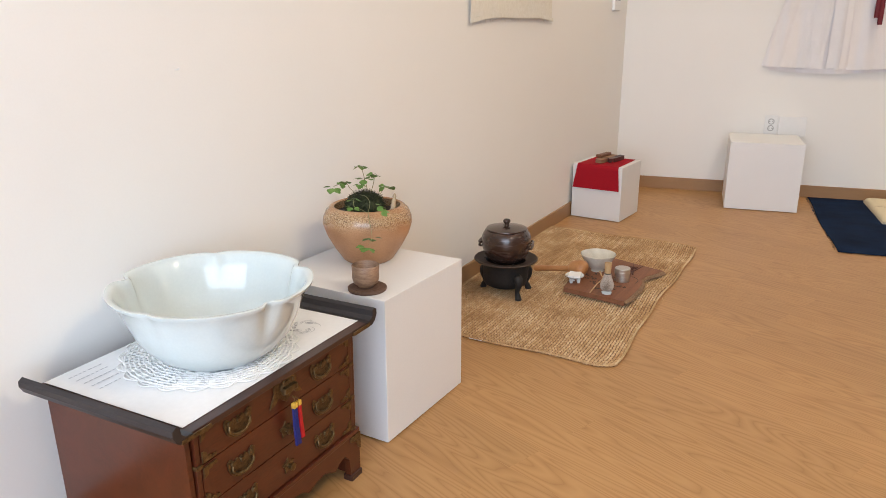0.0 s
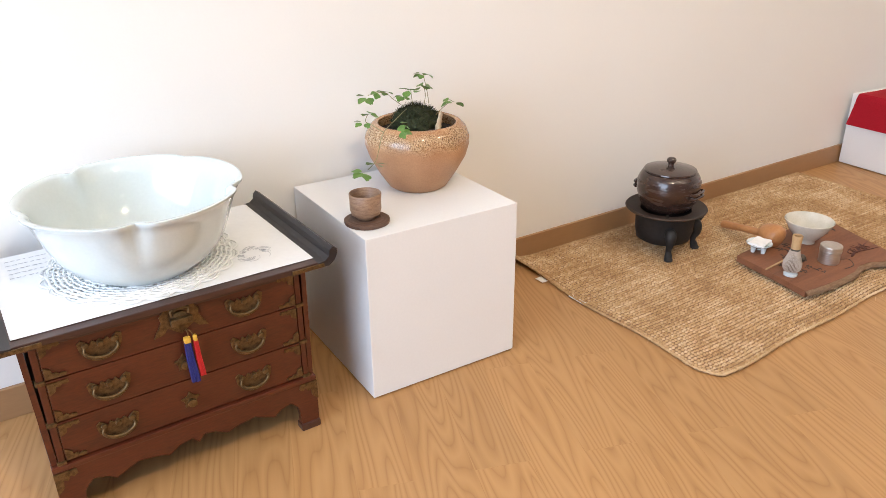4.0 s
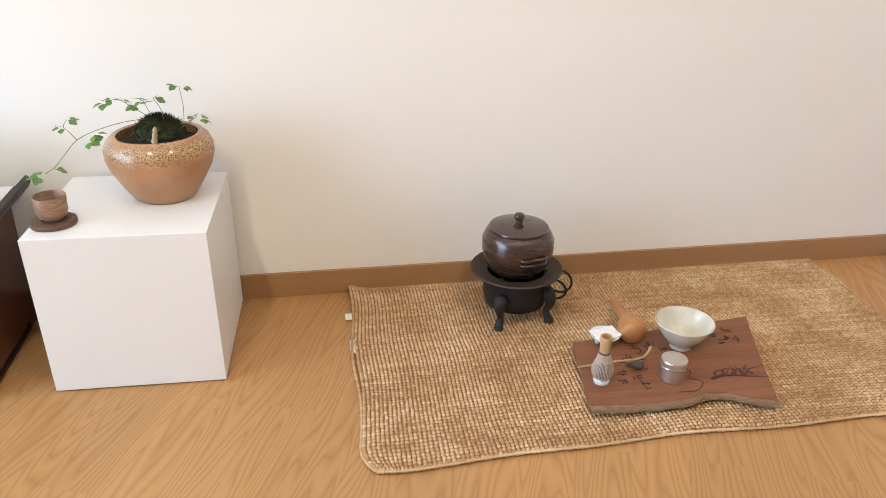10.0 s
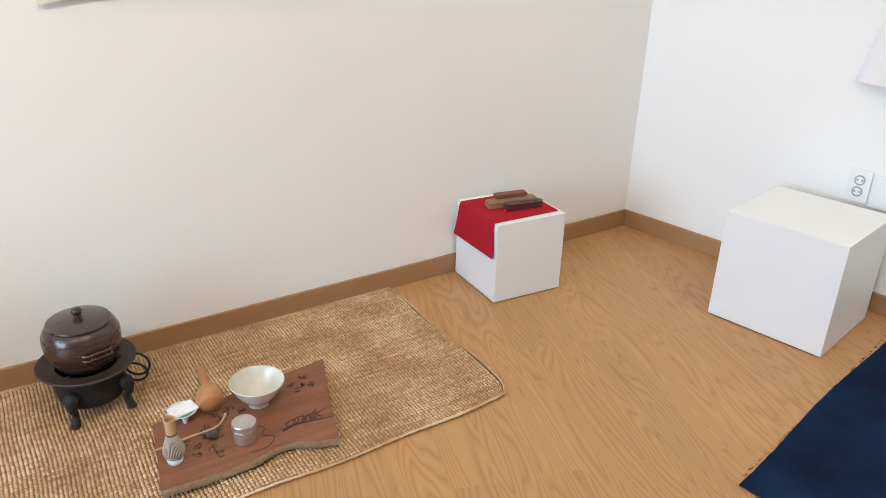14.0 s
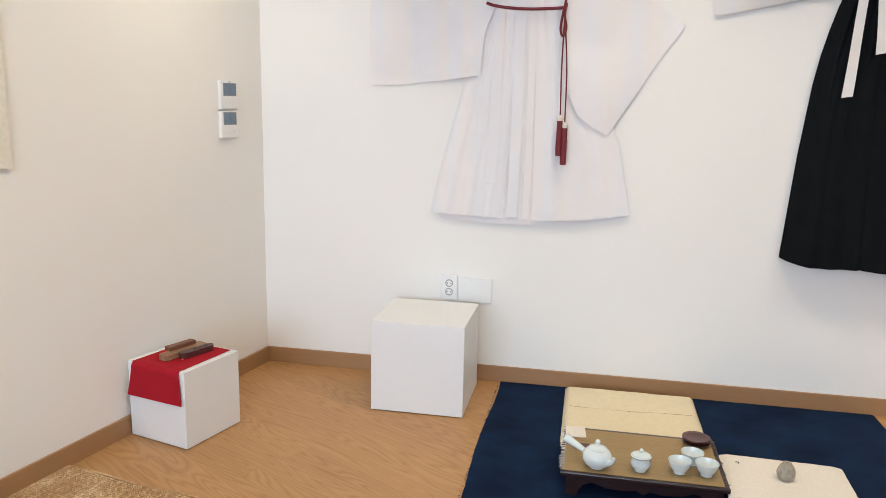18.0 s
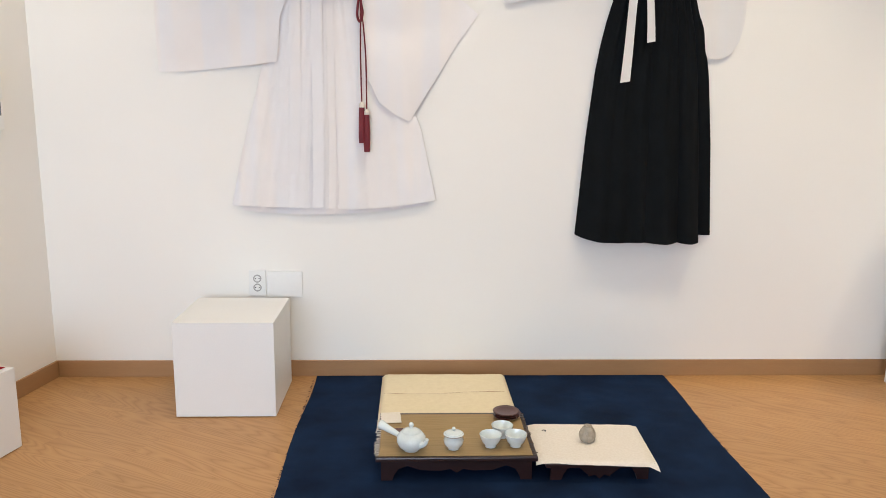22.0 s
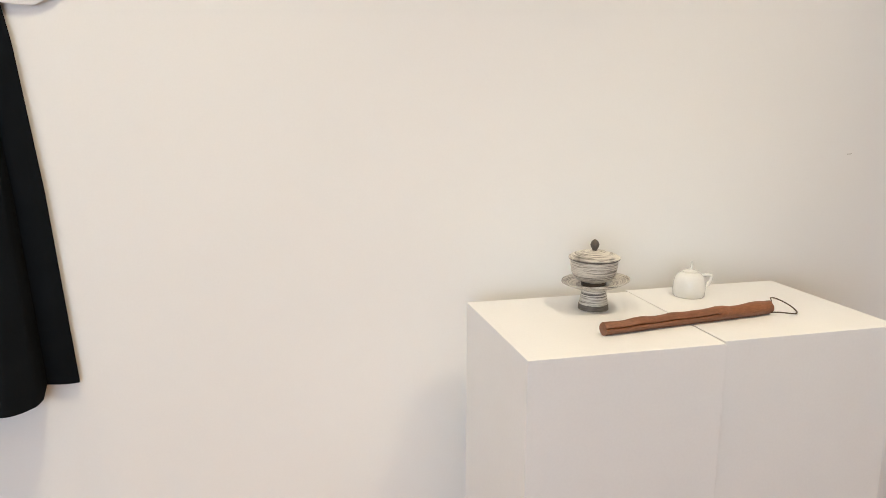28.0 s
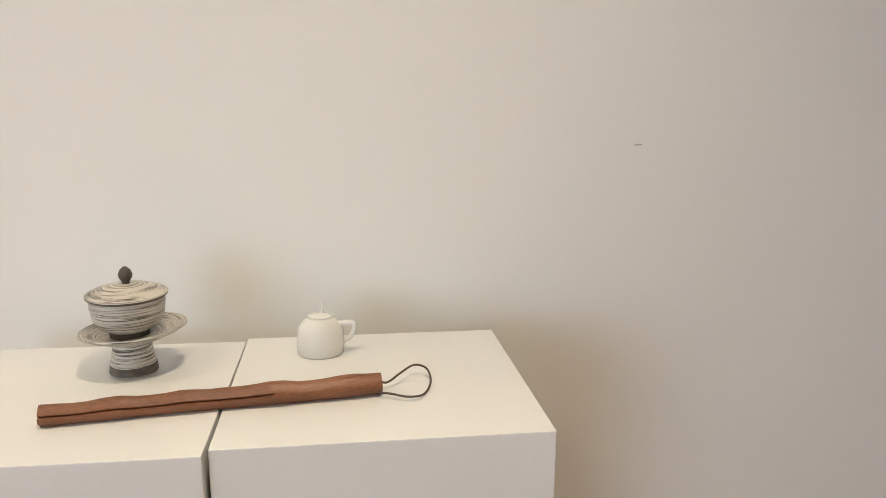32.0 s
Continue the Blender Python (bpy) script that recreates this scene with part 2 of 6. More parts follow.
TIN = surface("brushed_tin", (0.52, 0.49, 0.45), (0.70, 0.67, 0.62), 0.34, 0.9, scale=30, stretch=(1, 1, 8), grain=0.1)
BAMBOO = surface("bamboo", (0.42, 0.26, 0.12), (0.58, 0.40, 0.21), 0.5, scale=70, stretch=(1, 1, 0.2))
TINES = surface("pale_bamboo_tines", (0.38, 0.31, 0.25), (0.60, 0.52, 0.44), 0.6, scale=120, stretch=(1, 1, 0.1), grain=0.5)
RED_CLOTH = surface("red_cloth", (0.30, 0.006, 0.014), (0.42, 0.014, 0.026), 0.85, scale=240, fine=4, grain=0.35, spec=0.15)
TAN_WOOD = wood("tan_wood", (0.20, 0.105, 0.055), (0.36, 0.21, 0.115), 0.5)
BROWN_WOOD = wood("brown_wood", (0.12, 0.044, 0.021), (0.22, 0.092, 0.045), 0.45)
MAROON_WOOD = wood("maroon_wood", (0.048, 0.013, 0.012), (0.092, 0.029, 0.025), 0.4, coat=0.2)
TABLE_LACQUER = wood("tea_table_lacquer", (0.012, 0.004, 0.004), (0.027, 0.009, 0.008), 0.34, coat=0.3)
LINEN = surface("cream_linen", (0.68, 0.585, 0.40), (0.75, 0.66, 0.47), 0.9, scale=60, fine=9, grain=0.35)
SCROLL_LINEN = surface("aged_linen", (0.73, 0.69, 0.60), (0.84, 0.81, 0.73), 0.9, scale=60, fine=8, grain=0.4)
IVORY_CLOTH = surface("ivory_cotton", (0.68, 0.62, 0.54), (0.78, 0.73, 0.66), 0.9, scale=120, fine=5, grain=0.35)
NAVY = surface("navy_cotton", (0.0017, 0.0052, 0.018), (0.0105, 0.028, 0.074), 0.95, scale=5, fine=90, grain=0.5, spec=0.1)
SKIRT_BLACK = surface("black_ramie", (0.0034, 0.0044, 0.0054), (0.0068, 0.0084, 0.0102), 0.90, scale=12, fine=60, grain=0.35, spec=0.12)
GREY_CLAY = surface("grey_stoneware", (0.24, 0.205, 0.155), (0.40, 0.355, 0.285), 0.5, scale=60, grain=0.3)
CORD_RED = surface("dark_red_cord", (0.115, 0.006, 0.014), (0.19, 0.016, 0.026), 0.65, scale=220, grain=0.4)
PLASTIC = surface("white_plastic", (0.80, 0.80, 0.79), (0.84, 0.84, 0.83), 0.35, scale=6, grain=0.02)
SOCKET_DARK = surface("socket_grey", (0.16, 0.16, 0.17), (0.24, 0.24, 0.25), 0.5, scale=20)
LCD = surface("lcd_grey", (0.13, 0.18, 0.25), (0.18, 0.25, 0.33), 0.25, scale=30, grain=0.0)
STICK_WOOD = wood("date_wood", (0.110, 0.036, 0.014), (0.275, 0.108, 0.045), 0.45, stretch=(2, 14, 14), grain=0.35)
LEATHER = surface("leather_cord", (0.05, 0.032, 0.020), (0.11, 0.075, 0.050), 0.7, scale=150)


def thin_cloth(name, base, through):
    """White ramie that lets some light through."""
    m, t, b = nodes_of(name)
    v = coords(t, (1, 1, 1))
    weave = put(t, "ShaderNodeTexNoise", Scale=420.0, Detail=2.0)
    slub = put(t, "ShaderNodeTexNoise", Scale=9.0, Detail=5.0)
    link(t, v, weave.inputs["Vector"])
    link(t, v, slub.inputs["Vector"])
    f = mix(t, 0.4, weave.outputs[0], slub.outputs[0])
    weave_tone = ramp(t, f, [(0.3, tuple(0.93 * c for c in base)), (0.7, base)])
    # light through sheer layers is painted into the colour as soft upright tint bands
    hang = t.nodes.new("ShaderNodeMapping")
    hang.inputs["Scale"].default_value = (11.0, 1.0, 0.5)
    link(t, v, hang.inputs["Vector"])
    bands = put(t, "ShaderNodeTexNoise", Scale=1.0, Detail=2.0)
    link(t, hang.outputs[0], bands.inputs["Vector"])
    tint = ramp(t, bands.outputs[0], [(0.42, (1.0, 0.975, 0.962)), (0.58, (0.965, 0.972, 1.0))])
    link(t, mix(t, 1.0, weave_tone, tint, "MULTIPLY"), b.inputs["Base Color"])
    b.inputs["Roughness"].default_value = 0.85
    bump(t, weave.outputs[0], b, 0.25, 0.0005)
    tr = put(t, "ShaderNodeBsdfTranslucent", Color=(*base, 1))
    mx = t.nodes.new("ShaderNodeMixShader")
    mx.inputs[0].default_value = through
    link(t, b.outputs[0], mx.inputs[1])
    link(t, tr.outputs[0], mx.inputs[2])
    link(t, mx.outputs[0], t.nodes["Material Output"].inputs[0])
    return m


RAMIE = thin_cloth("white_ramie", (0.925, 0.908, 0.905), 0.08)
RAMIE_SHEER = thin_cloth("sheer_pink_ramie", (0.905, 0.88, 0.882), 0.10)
WHITE_COTTON = thin_cloth("white_cotton", (0.87, 0.86, 0.845), 0.08)


def jute_material():
    m, t, b = nodes_of("jute_weave")
    v = coords(t)
    big = put(t, "ShaderNodeTexNoise", Scale=7.0, Detail=2.0, Roughness=0.4)
    row = put(t, "ShaderNodeTexNoise", Scale=1.0, Detail=3.0)
    sm = t.nodes.new("ShaderNodeMapping")
    sm.inputs["Scale"].default_value = (4.0, 70.0, 1.0)
    link(t, v, sm.inputs["Vector"])
    link(t, sm.outputs[0], row.inputs["Vector"])
    fib = put(t, "ShaderNodeTexNoise", Scale=350.0, Detail=3.0, Roughness=0.7)
    link(t, v, big.inputs["Vector"])
    link(t, v, fib.inputs["Vector"])
    each = t.nodes.new("ShaderNodeNewGeometry")
    f = mix(t, 0.16, mix(t, 0.5, big.outputs[0], row.outputs[0]), each.outputs["Random Per Island"])
    f = mix(t, 0.25, f, fib.outputs[0])
    link(t, ramp(t, f, [(0.34, (0.31, 0.162, 0.066)), (0.5, (0.525, 0.335, 0.165)), (0.66, (0.76, 0.585, 0.38))]), b.inputs["Base Color"])
    b.inputs["Roughness"].default_value = 0.9
    bump(t, fib.outputs[0], b, 0.5, 0.0012)
    return m


# coloured darker than the stitches, to stand in for shade in their gaps
JUTE_GAP_SHADE = surface("jute_gap_shade", (0.185, 0.098, 0.044), (0.29, 0.168, 0.082), 0.95, scale=60, grain=0.3)
JUTE = jute_material()


def pot_material():
    """Sandy clay with a shiny dark-speckled ash glaze round the shoulder."""
    m, t, b = nodes_of("ash_glazed_pot")
    v = coords(t)
    sep = t.nodes.new("ShaderNodeSeparateXYZ")
    link(t, v, sep.inputs[0])
    wob = put(t, "ShaderNodeTexNoise", Scale=22.0, Detail=4.0)
    spots = put(t, "ShaderNodeTexNoise", Scale=330.0, Detail=3.0, Roughness=0.7)
    clay = put(t, "ShaderNodeTexNoise", Scale=9.0, Detail=5.0)
    for n in (wob, spots, clay):
        link(t, v, n.inputs["Vector"])
    body = ramp(t, mix(t, 0.4, clay.outputs[0], spots.outputs[0]), [(0.34, (0.33, 0.150, 0.066)), (0.66, (0.53, 0.30, 0.155))])
    add = t.nodes.new("ShaderNodeMath")
    add.operation = "MULTIPLY_ADD"
    add.inputs[1].default_value, add.inputs[2].default_value = 0.05, -0.025
    link(t, wob.outputs[0], add.inputs[0])
    hgt = t.nodes.new("ShaderNodeMath")
    hgt.operation = "ADD"
    link(t, sep.outputs[2], hgt.inputs[0])
    link(t, add.outputs[0], hgt.inputs[1])
    band = t.nodes.new("ShaderNodeMapRange")
    band.inputs[1].default_value, band.inputs[2].default_value = 0.105, 0.135
    link(t, hgt.outputs[0], band.inputs[0])
    speck = ramp(t, spots.outputs[0], [(0.36, (0.06, 0.030, 0.014)), (0.50, (0.44, 0.265, 0.13)), (0.64, (0.62, 0.46, 0.29))])
    lip = t.nodes.new("ShaderNodeMapRange")
    lip.inputs[1].default_value, lip.inputs[2].default_value, lip.inputs[3].default_value, lip.inputs[4].default_value = 0.148, 0.160, 1.0, 0.25
    link(t, hgt.outputs[0], lip.inputs[0])
    cover = t.nodes.new("ShaderNodeMath")
    cover.operation = "MULTIPLY"
    link(t, band.outputs[0], cover.inputs[0])
    link(t, lip.outputs[0], cover.inputs[1])
    link(t, mix(t, cover.outputs[0], body, speck), b.inputs["Base Color"])
    r = t.nodes.new("ShaderNodeMapRange")
    r.inputs[3].default_value, r.inputs[4].default_value = 0.42, 0.14
    link(t, band.outputs[0], r.inputs[0])
    link(t, r.outputs[0], b.inputs["Roughness"])
    bump(t, spots.outputs[0], b, 0.15, 0.0008)
    return m


POT_CLAY = pot_material()


def brushed_slip(name):
    """Grey stoneware with white slip brushed round it in thin streaks, that run in rings."""
    m, t, b = nodes_of(name)
    sep = t.nodes.new("ShaderNodeSeparateXYZ")
    v = coords(t)
    link(t, v, sep.inputs[0])
    flat = t.nodes.new("ShaderNodeCombineXYZ")
    link(t, sep.outputs[0], flat.inputs[0])
    link(t, sep.outputs[1], flat.inputs[1])
    far = t.nodes.new("ShaderNodeVectorMath")
    far.operation = "LENGTH"
    link(t, flat.outputs[0], far.inputs[0])
    run = t.nodes.new("ShaderNodeMath")
    run.operation = "MULTIPLY_ADD"
    run.inputs[1].default_value = 0.75
    link(t, far.outputs["Value"], run.inputs[0])
    link(t, sep.outputs[2], run.inputs[2])
    ringed = t.nodes.new("ShaderNodeCombineXYZ")
    link(t, sep.outputs[0], ringed.inputs[0])
    link(t, sep.outputs[1], ringed.inputs[1])
    link(t, run.outputs[0], ringed.inputs[2])
    size = t.nodes.new("ShaderNodeMapping")
    size.inputs["Scale"].default_value = (16, 16, 560)
    link(t, ringed.outputs[0], size.inputs["Vector"])
    st = put(t, "ShaderNodeTexNoise", Scale=1.0, Detail=4.0, Roughness=0.65, Distortion=0.2)
    link(t, size.outputs[0], st.inputs["Vector"])
    c = ramp(t, st.outputs[0], [(0.36, (0.075, 0.063, 0.050)), (0.45, (0.34, 0.31, 0.265)), (0.54, (0.64, 0.60, 0.525))])
    link(t, c, b.inputs["Base Color"])
    b.inputs["Roughness"].default_value = 0.36
    bump(t, st.outputs[0], b, 0.35, 0.0015)
    return m


SLIP = brushed_slip("brushed_slip_stoneware")
STONE_DARK = surface("dark_stoneware", (0.045, 0.036, 0.028), (0.11, 0.09, 0.07), 0.4, scale=50, grain=0.3)
STONE_BARE = surface("bare_streaked_clay", (0.045, 0.038, 0.030), (0.20, 0.175, 0.14), 0.55, scale=60, stretch=(1, 1, 4), grain=0.3)


def straw_material():
    m, t, b = nodes_of("straw_mat")
    v = coords(t, (8, 420, 1))
    n = put(t, "ShaderNodeTexNoise", Scale=1.0, Detail=3.0)
    link(t, v, n.inputs["Vector"])
    link(t, ramp(t, n.outputs[0], [(0.3, (0.245, 0.160, 0.060)), (0.7, (0.36, 0.25, 0.110))]), b.inputs["Base Color"])
    b.inputs["Roughness"].default_value = 0.6
    bump(t, n.outputs[0], b, 0.5, 0.001)
    return m


STRAW = straw_material()
CREAM_WHITE = surface("cream_white_porcelain", (0.72, 0.71, 0.665), (0.785, 0.775, 0.735), 0.10, scale=20, fine=10, grain=0.02, coat=0.5, rough_var=0.03)
TINE_SHADE = surface("shaded_bamboo_core", (0.13, 0.085, 0.055), (0.22, 0.15, 0.10), 0.7, scale=90, grain=0.3)

BRUSH_BROWN = surface("red_brown_ink", (0.05, 0.014, 0.010), (0.10, 0.03, 0.02), 0.7, scale=60)
SOCKET_GREY = surface("socket_grey", (0.36, 0.36, 0.35), (0.44, 0.44, 0.43), 0.5, scale=40)

# ---- mesh helpers ----
def finish(name, bm, material, smooth=False):
    bmesh.ops.recalc_face_normals(bm, faces=bm.faces)
    if smooth:
        for e in bm.edges:
            e.smooth = len(e.link_faces) != 2 or e.calc_face_angle(0) < 1.0
    me = bpy.data.meshes.new(name)
    bm.to_mesh(me)
    bm.free()
    me.materials.append(material)
    if smooth:
        me.polygons.foreach_set("use_smooth", [True] * len(me.polygons))
    return me


def thing(name, m=None, label="", category="", group="", kind=""):
    """An empty at the base of a thing, that carries its parts."""
    ob = new(name)
    ob.empty_display_size = 0.05
    ob.matrix_world = m or Matrix()
    return tagged(ob, label, category, group, kind)


def part(name, bm, material, parent, label="", m=None, smooth=False):
    """One mesh object under a thing or a part."""
    ob = new(name, finish(name, bm, material, smooth))
    ob.parent = parent
    if m is not None:
        ob.matrix_local = m
    return tagged(ob, label)


def solo(name, bm, material, m=None, smooth=False, **tags):
    """A thing that is a single mesh."""
    ob = new(name, finish(name, bm, material, smooth))
    ob.matrix_world = m or Matrix()
    return tagged(ob, **tags)


def box(x0, y0, z0, x1, y1, z1, bevel=0.0, bm=None, segments=2):
    bm = bm or bmesh.new()
    made = bmesh.ops.create_cube(bm, size=1.0, matrix=Matrix.LocRotScale(((x0 + x1) / 2, (y0 + y1) / 2, (z0 + z1) / 2), None, (abs(x1 - x0), abs(y1 - y0), abs(z1 - z0))))
    if bevel:
        edges = list({e for v in made["verts"] for e in v.link_edges})
        bmesh.ops.bevel(bm, geom=edges, offset=bevel, segments=segments, affect="EDGES", profile=0.6)
    return bm


def prism(points, z0, z1, bm=None, m=None):
    """A flat outline (x, y), extruded from z0 to z1."""
    bm = bm or bmesh.new()
    low = [bm.verts.new((x, y, z0)) for x, y in points]
    high = [bm.verts.new((x, y, z1)) for x, y in points]
    bm.faces.new(low[::-1])
    bm.faces.new(high)
    for i in range(len(points)):
        j = (i + 1) % len(points)
        bm.faces.new((low[i], low[j], high[j], high[i]))
    if m is not None:
        bmesh.ops.transform(bm, matrix=m, verts=low + high)
    return bm


def lathe(profile, steps=40, bm=None, m=None, wobble=0.0):
    """A profile of (radius, z), turned about z. A closed wall: give the outside up and the inside down."""
    bm = bm or bmesh.new()
    rings = []
    for r, z in profile:
        if r < 1e-5:
            rings.append([bm.verts.new((0, 0, z))])
        else:
            rings.append([bm.verts.new((r * (1 + wobble * noise.noise((math.cos(a) * 1.3, math.sin(a) * 1.3, z * 18))) * math.cos(a), r * (1 + wobble * noise.noise((math.cos(a) * 1.3 + 7, math.sin(a) * 1.3, z * 18))) * math.sin(a), z)) for a in (2 * math.pi * k / steps for k in range(steps))])
    for p, q in zip(rings, rings[1:]):
        for k in range(steps):
            j = (k + 1) % steps
            face = [p[k % len(p)], p[j % len(p)], q[j % len(q)], q[k % len(q)]]
            face = list(dict.fromkeys(face))
            if len(face) > 2:
                bm.faces.new(face)
    if m is not None:
        bmesh.ops.transform(bm, matrix=m, verts=[v for r in rings for v in r])
    return bm


def tube(points, radius, steps=8, bm=None, closed=False, ends=True):
    """A round bar along points; radius: one number, or one for each point."""
    bm = bm or bmesh.new()
    pts = [Vector(p) for p in points]
    rad = radius if isinstance(radius, (list, tuple)) else [radius] * len(pts)
    rings, side = [], None
    for i, p in enumerate(pts):
        a, c = pts[i - 1] if (i or closed) else p, pts[(i + 1) % len(pts)] if (i + 1 < len(pts) or closed) else p
        d = (c - a).normalized()
        if side is None:
            side = d.orthogonal().normalized()
        side = (side - d * side.dot(d)).normalized()
        up = d.cross(side)
        rings.append([bm.verts.new(p + rad[i] * (math.cos(k) * side + math.sin(k) * up)) for k in (2 * math.pi * s / steps for s in range(steps))])
    pairs = list(zip(rings, rings[1:])) + ([(rings[-1], rings[0])] if closed else [])
    for p, q in pairs:
        for k in range(steps):
            bm.faces.new((p[k], p[(k + 1) % steps], q[(k + 1) % steps], q[k]))
    if ends and not closed:
        bm.faces.new(rings[0][::-1])
        bm.faces.new(rings[-1])
    return bm


def curve(points, count=24):
    """A smooth line through points (Catmull-Rom)."""
    p = [Vector(q) for q in points]
    p = [2 * p[0] - p[1]] + p + [2 * p[-1] - p[-2]]
    out, spans = [], len(p) - 3
    for s in range(count + 1):
        f = s / count * spans
        i = min(int(f), spans - 1)
        u = f - i
        a, b, c, d = p[i : i + 4]
        out.append(0.5 * (2 * b + (c - a) * u + (2 * a - 5 * b + 4 * c - d) * u * u + (3 * b - a - 3 * c + d) * u**3))
    return out


def sheet(nx, ny, place, bm=None, thick=0.0):
    """A grid of nx by ny faces; place(u, v) gives each corner. thick: a second face behind, and edges."""
    bm = bm or bmesh.new()
    g = [[bm.verts.new(place(i / nx, j / ny)) for j in range(ny + 1)] for i in range(nx + 1)]
    for i in range(nx):
        for j in range(ny):
            bm.faces.new((g[i][j], g[i + 1][j], g[i + 1][j + 1], g[i][j + 1]))
    if thick:
        bmesh.ops.recalc_face_normals(bm, faces=bm.faces)
        bmesh.ops.solidify(bm, geom=bm.faces[:], thickness=thick)
    return bm


# ---- the room ----
# wall_west runs at 10 degrees to the square; local x along it to the corner, y into it
SLANT = 10.1
WEST = pose(0, 0, 0, 0, 0, 90 - SLANT)
HIGH = 2.6
BACK = -7.0


def west(along, out, z=0.0, turn=0.0):
    """A pose at a distance along the west wall from the corner, and out from it."""
    return WEST @ pose(-along, -out, z, 0, 0, turn)


PLAN = [(0.0, 0.12), (7.6, 0.12), (7.6, BACK - 0.12), (-1.38, BACK - 0.12), (-0.10, 0.0)]
solo("floor", prism(PLAN, -0.12, 0.0), FLOOR_OAK, kind="structure", label="oak-look plank floor with a satin film", category="floor")
solo("ceiling", prism(PLAN, HIGH, HIGH + 0.12), CEILING_WHITE, kind="structure", label="plain white ceiling", category="ceiling")
solo("wall_west", box(-7.25, 0.0, 0.0, 0.0, 0.15, HIGH), WALLPAPER, WEST, kind="structure", label="white papered wall", category="wall")
solo("wall_north", box(0.0, 0.0, 0.0, 7.6, 0.15, HIGH), WALLPAPER, kind="structure", label="white papered wall with hung garments", category="wall")
solo("wall_east", box(7.5, BACK, 0.0, 7.65, -0.002, HIGH), WALLPAPER, kind="structure", label="white papered wall", category="wall")
bm = box(-1.22, BACK - 0.15, 0.0, 7.5, BACK, 0.25)
box(-1.22, BACK - 0.15, 2.45, 7.5, BACK, HIGH, bm=bm)
box(2.05, BACK - 0.15, 0.25, 7.5, BACK, 2.45, bm=bm)
box(-1.22, BACK - 0.15, 0.25, -1.17, BACK, 2.45, bm=bm)
solo("wall_south", bm, WALLPAPER, kind="structure", label="white papered wall with a wide window", category="wall")
solo("baseboard_west", box(-7.05, -0.011, 0.0, 0.01, 0.0, 0.076, 0.0015), SKIRTING, WEST, kind="structure", label="brown film-covered baseboard", category="baseboard")
solo("baseboard_north", box(0.012, -0.011, 0.0, 7.5, 0.0, 0.076, 0.0015), SKIRTING, kind="structure", label="brown film-covered baseboard", category="baseboard")

# the window in the back wall
FRAME_WHITE = surface("window_frame_white", (0.74, 0.74, 0.73), (0.80, 0.80, 0.79), 0.4, scale=8, grain=0.03)
GLASS, gt, gb = nodes_of("window_glass")
gb.inputs["Transmission Weight"].default_value, gb.inputs["Roughness"].default_value, gb.inputs["IOR"].default_value = 1.0, 0.02, 1.45
win = thing("window_1", pose(0, BACK - 0.10, 0), "white-framed window in three panes", "window", kind="structure")
X0, X1, Z0, Z1 = -1.17, 2.05, 0.25, 2.45
for a, b, c, d in ((X0, X1, Z0, Z0 + 0.05), (X0, X1, Z1 - 0.05, Z1)):
    part("window_frame", box(a, -0.03, c, b, 0.03, d, 0.003), FRAME_WHITE, win)
for k in range(4):
    x = X0 + 0.025 + (X1 - X0 - 0.05) * k / 3
    part("window_frame", box(x - 0.025, -0.028, Z0 + 0.0505, x + 0.025, 0.028, Z1 - 0.0505, 0.003), FRAME_WHITE, win)
for k in range(3):
    w = (X1 - X0 - 0.05) / 3
    x = X0 + 0.025 + w * k
    pane = part("pane", box(x + 0.026, -0.003, Z0 + 0.051, x + w - 0.026, 0.003, Z1 - 0.051), GLASS, win)
    pane.visible_shadow = False
part("window_sill", box(X0, 0.031, Z0 - 0.001, X1, 0.098, Z0 + 0.02, 0.003), FRAME_WHITE, win)
solo("ground", box(-60, -90, -0.25, 60, BACK - 0.2, -0.13), surface("paving", (0.20, 0.19, 0.18), (0.28, 0.27, 0.25), 0.85, scale=2), kind="structure", label="plain grey paving outside the window", category="ground")

# recessed ceiling lamps
GLOW, gt, gb = nodes_of("lamp_diffuser")
gb.inputs["Emission Color"].default_value, gb.inputs["Emission Strength"].default_value = (1.0, 0.84, 0.64, 1), 6.0
first_lamp = None
for lx, ly, lw, lt, ls in LAMPS:
    if first_lamp:
        copy_thing(first_lamp, pose(lx, ly, HIGH))
        continue
    first_lamp = thing("ceiling_light", pose(lx, ly, HIGH), "round recessed white ceiling light", "ceiling light", "recessed ceiling lights")
    part("ring", lathe([(0.092, -0.001), (0.112, -0.001), (0.110, -0.009), (0.092, -0.011)], 32), FRAME_WHITE, first_lamp)
    part("diffuser", lathe([(0.0, -0.006), (0.0915, -0.006), (0.0915, -0.004), (0.0, -0.004)], 32), GLOW, first_lamp)


def plinth(x, y, z, m, label):
    t = thing("display_plinth", m, label, "plinth", "white display plinths")
    part("body", box(-x / 2, 0.0, 0.004, x / 2, y, z, 0.0015), PLINTH_WHITE, t)
    for sx in (-1, 1):
        for sy in (0.03, y - 0.03):
            part("foot", lathe([(0.0, 0.0), (0.012, 0.0), (0.012, 0.0045), (0.0, 0.0045)], 12, m=pose(sx * (x / 2 - 0.03), sy, 0)), PLINTH_WHITE, t, "small white plastic glide")
    return t


def up_prism(points, y0, y1, bm=None):
    """An outline in x and z, extruded along y."""
    return prism(points, -y1, -y0, bm, pose(0, 0, 0, 90))


def again(ob, parent, m):
    """The same mesh once more, as another part."""
    o = new(ob.name.split(".")[0], ob.data)
    o.parent = parent
    o.matrix_local = m
    if ob.get("label"):
        o["label"] = ob["label"]
    return o


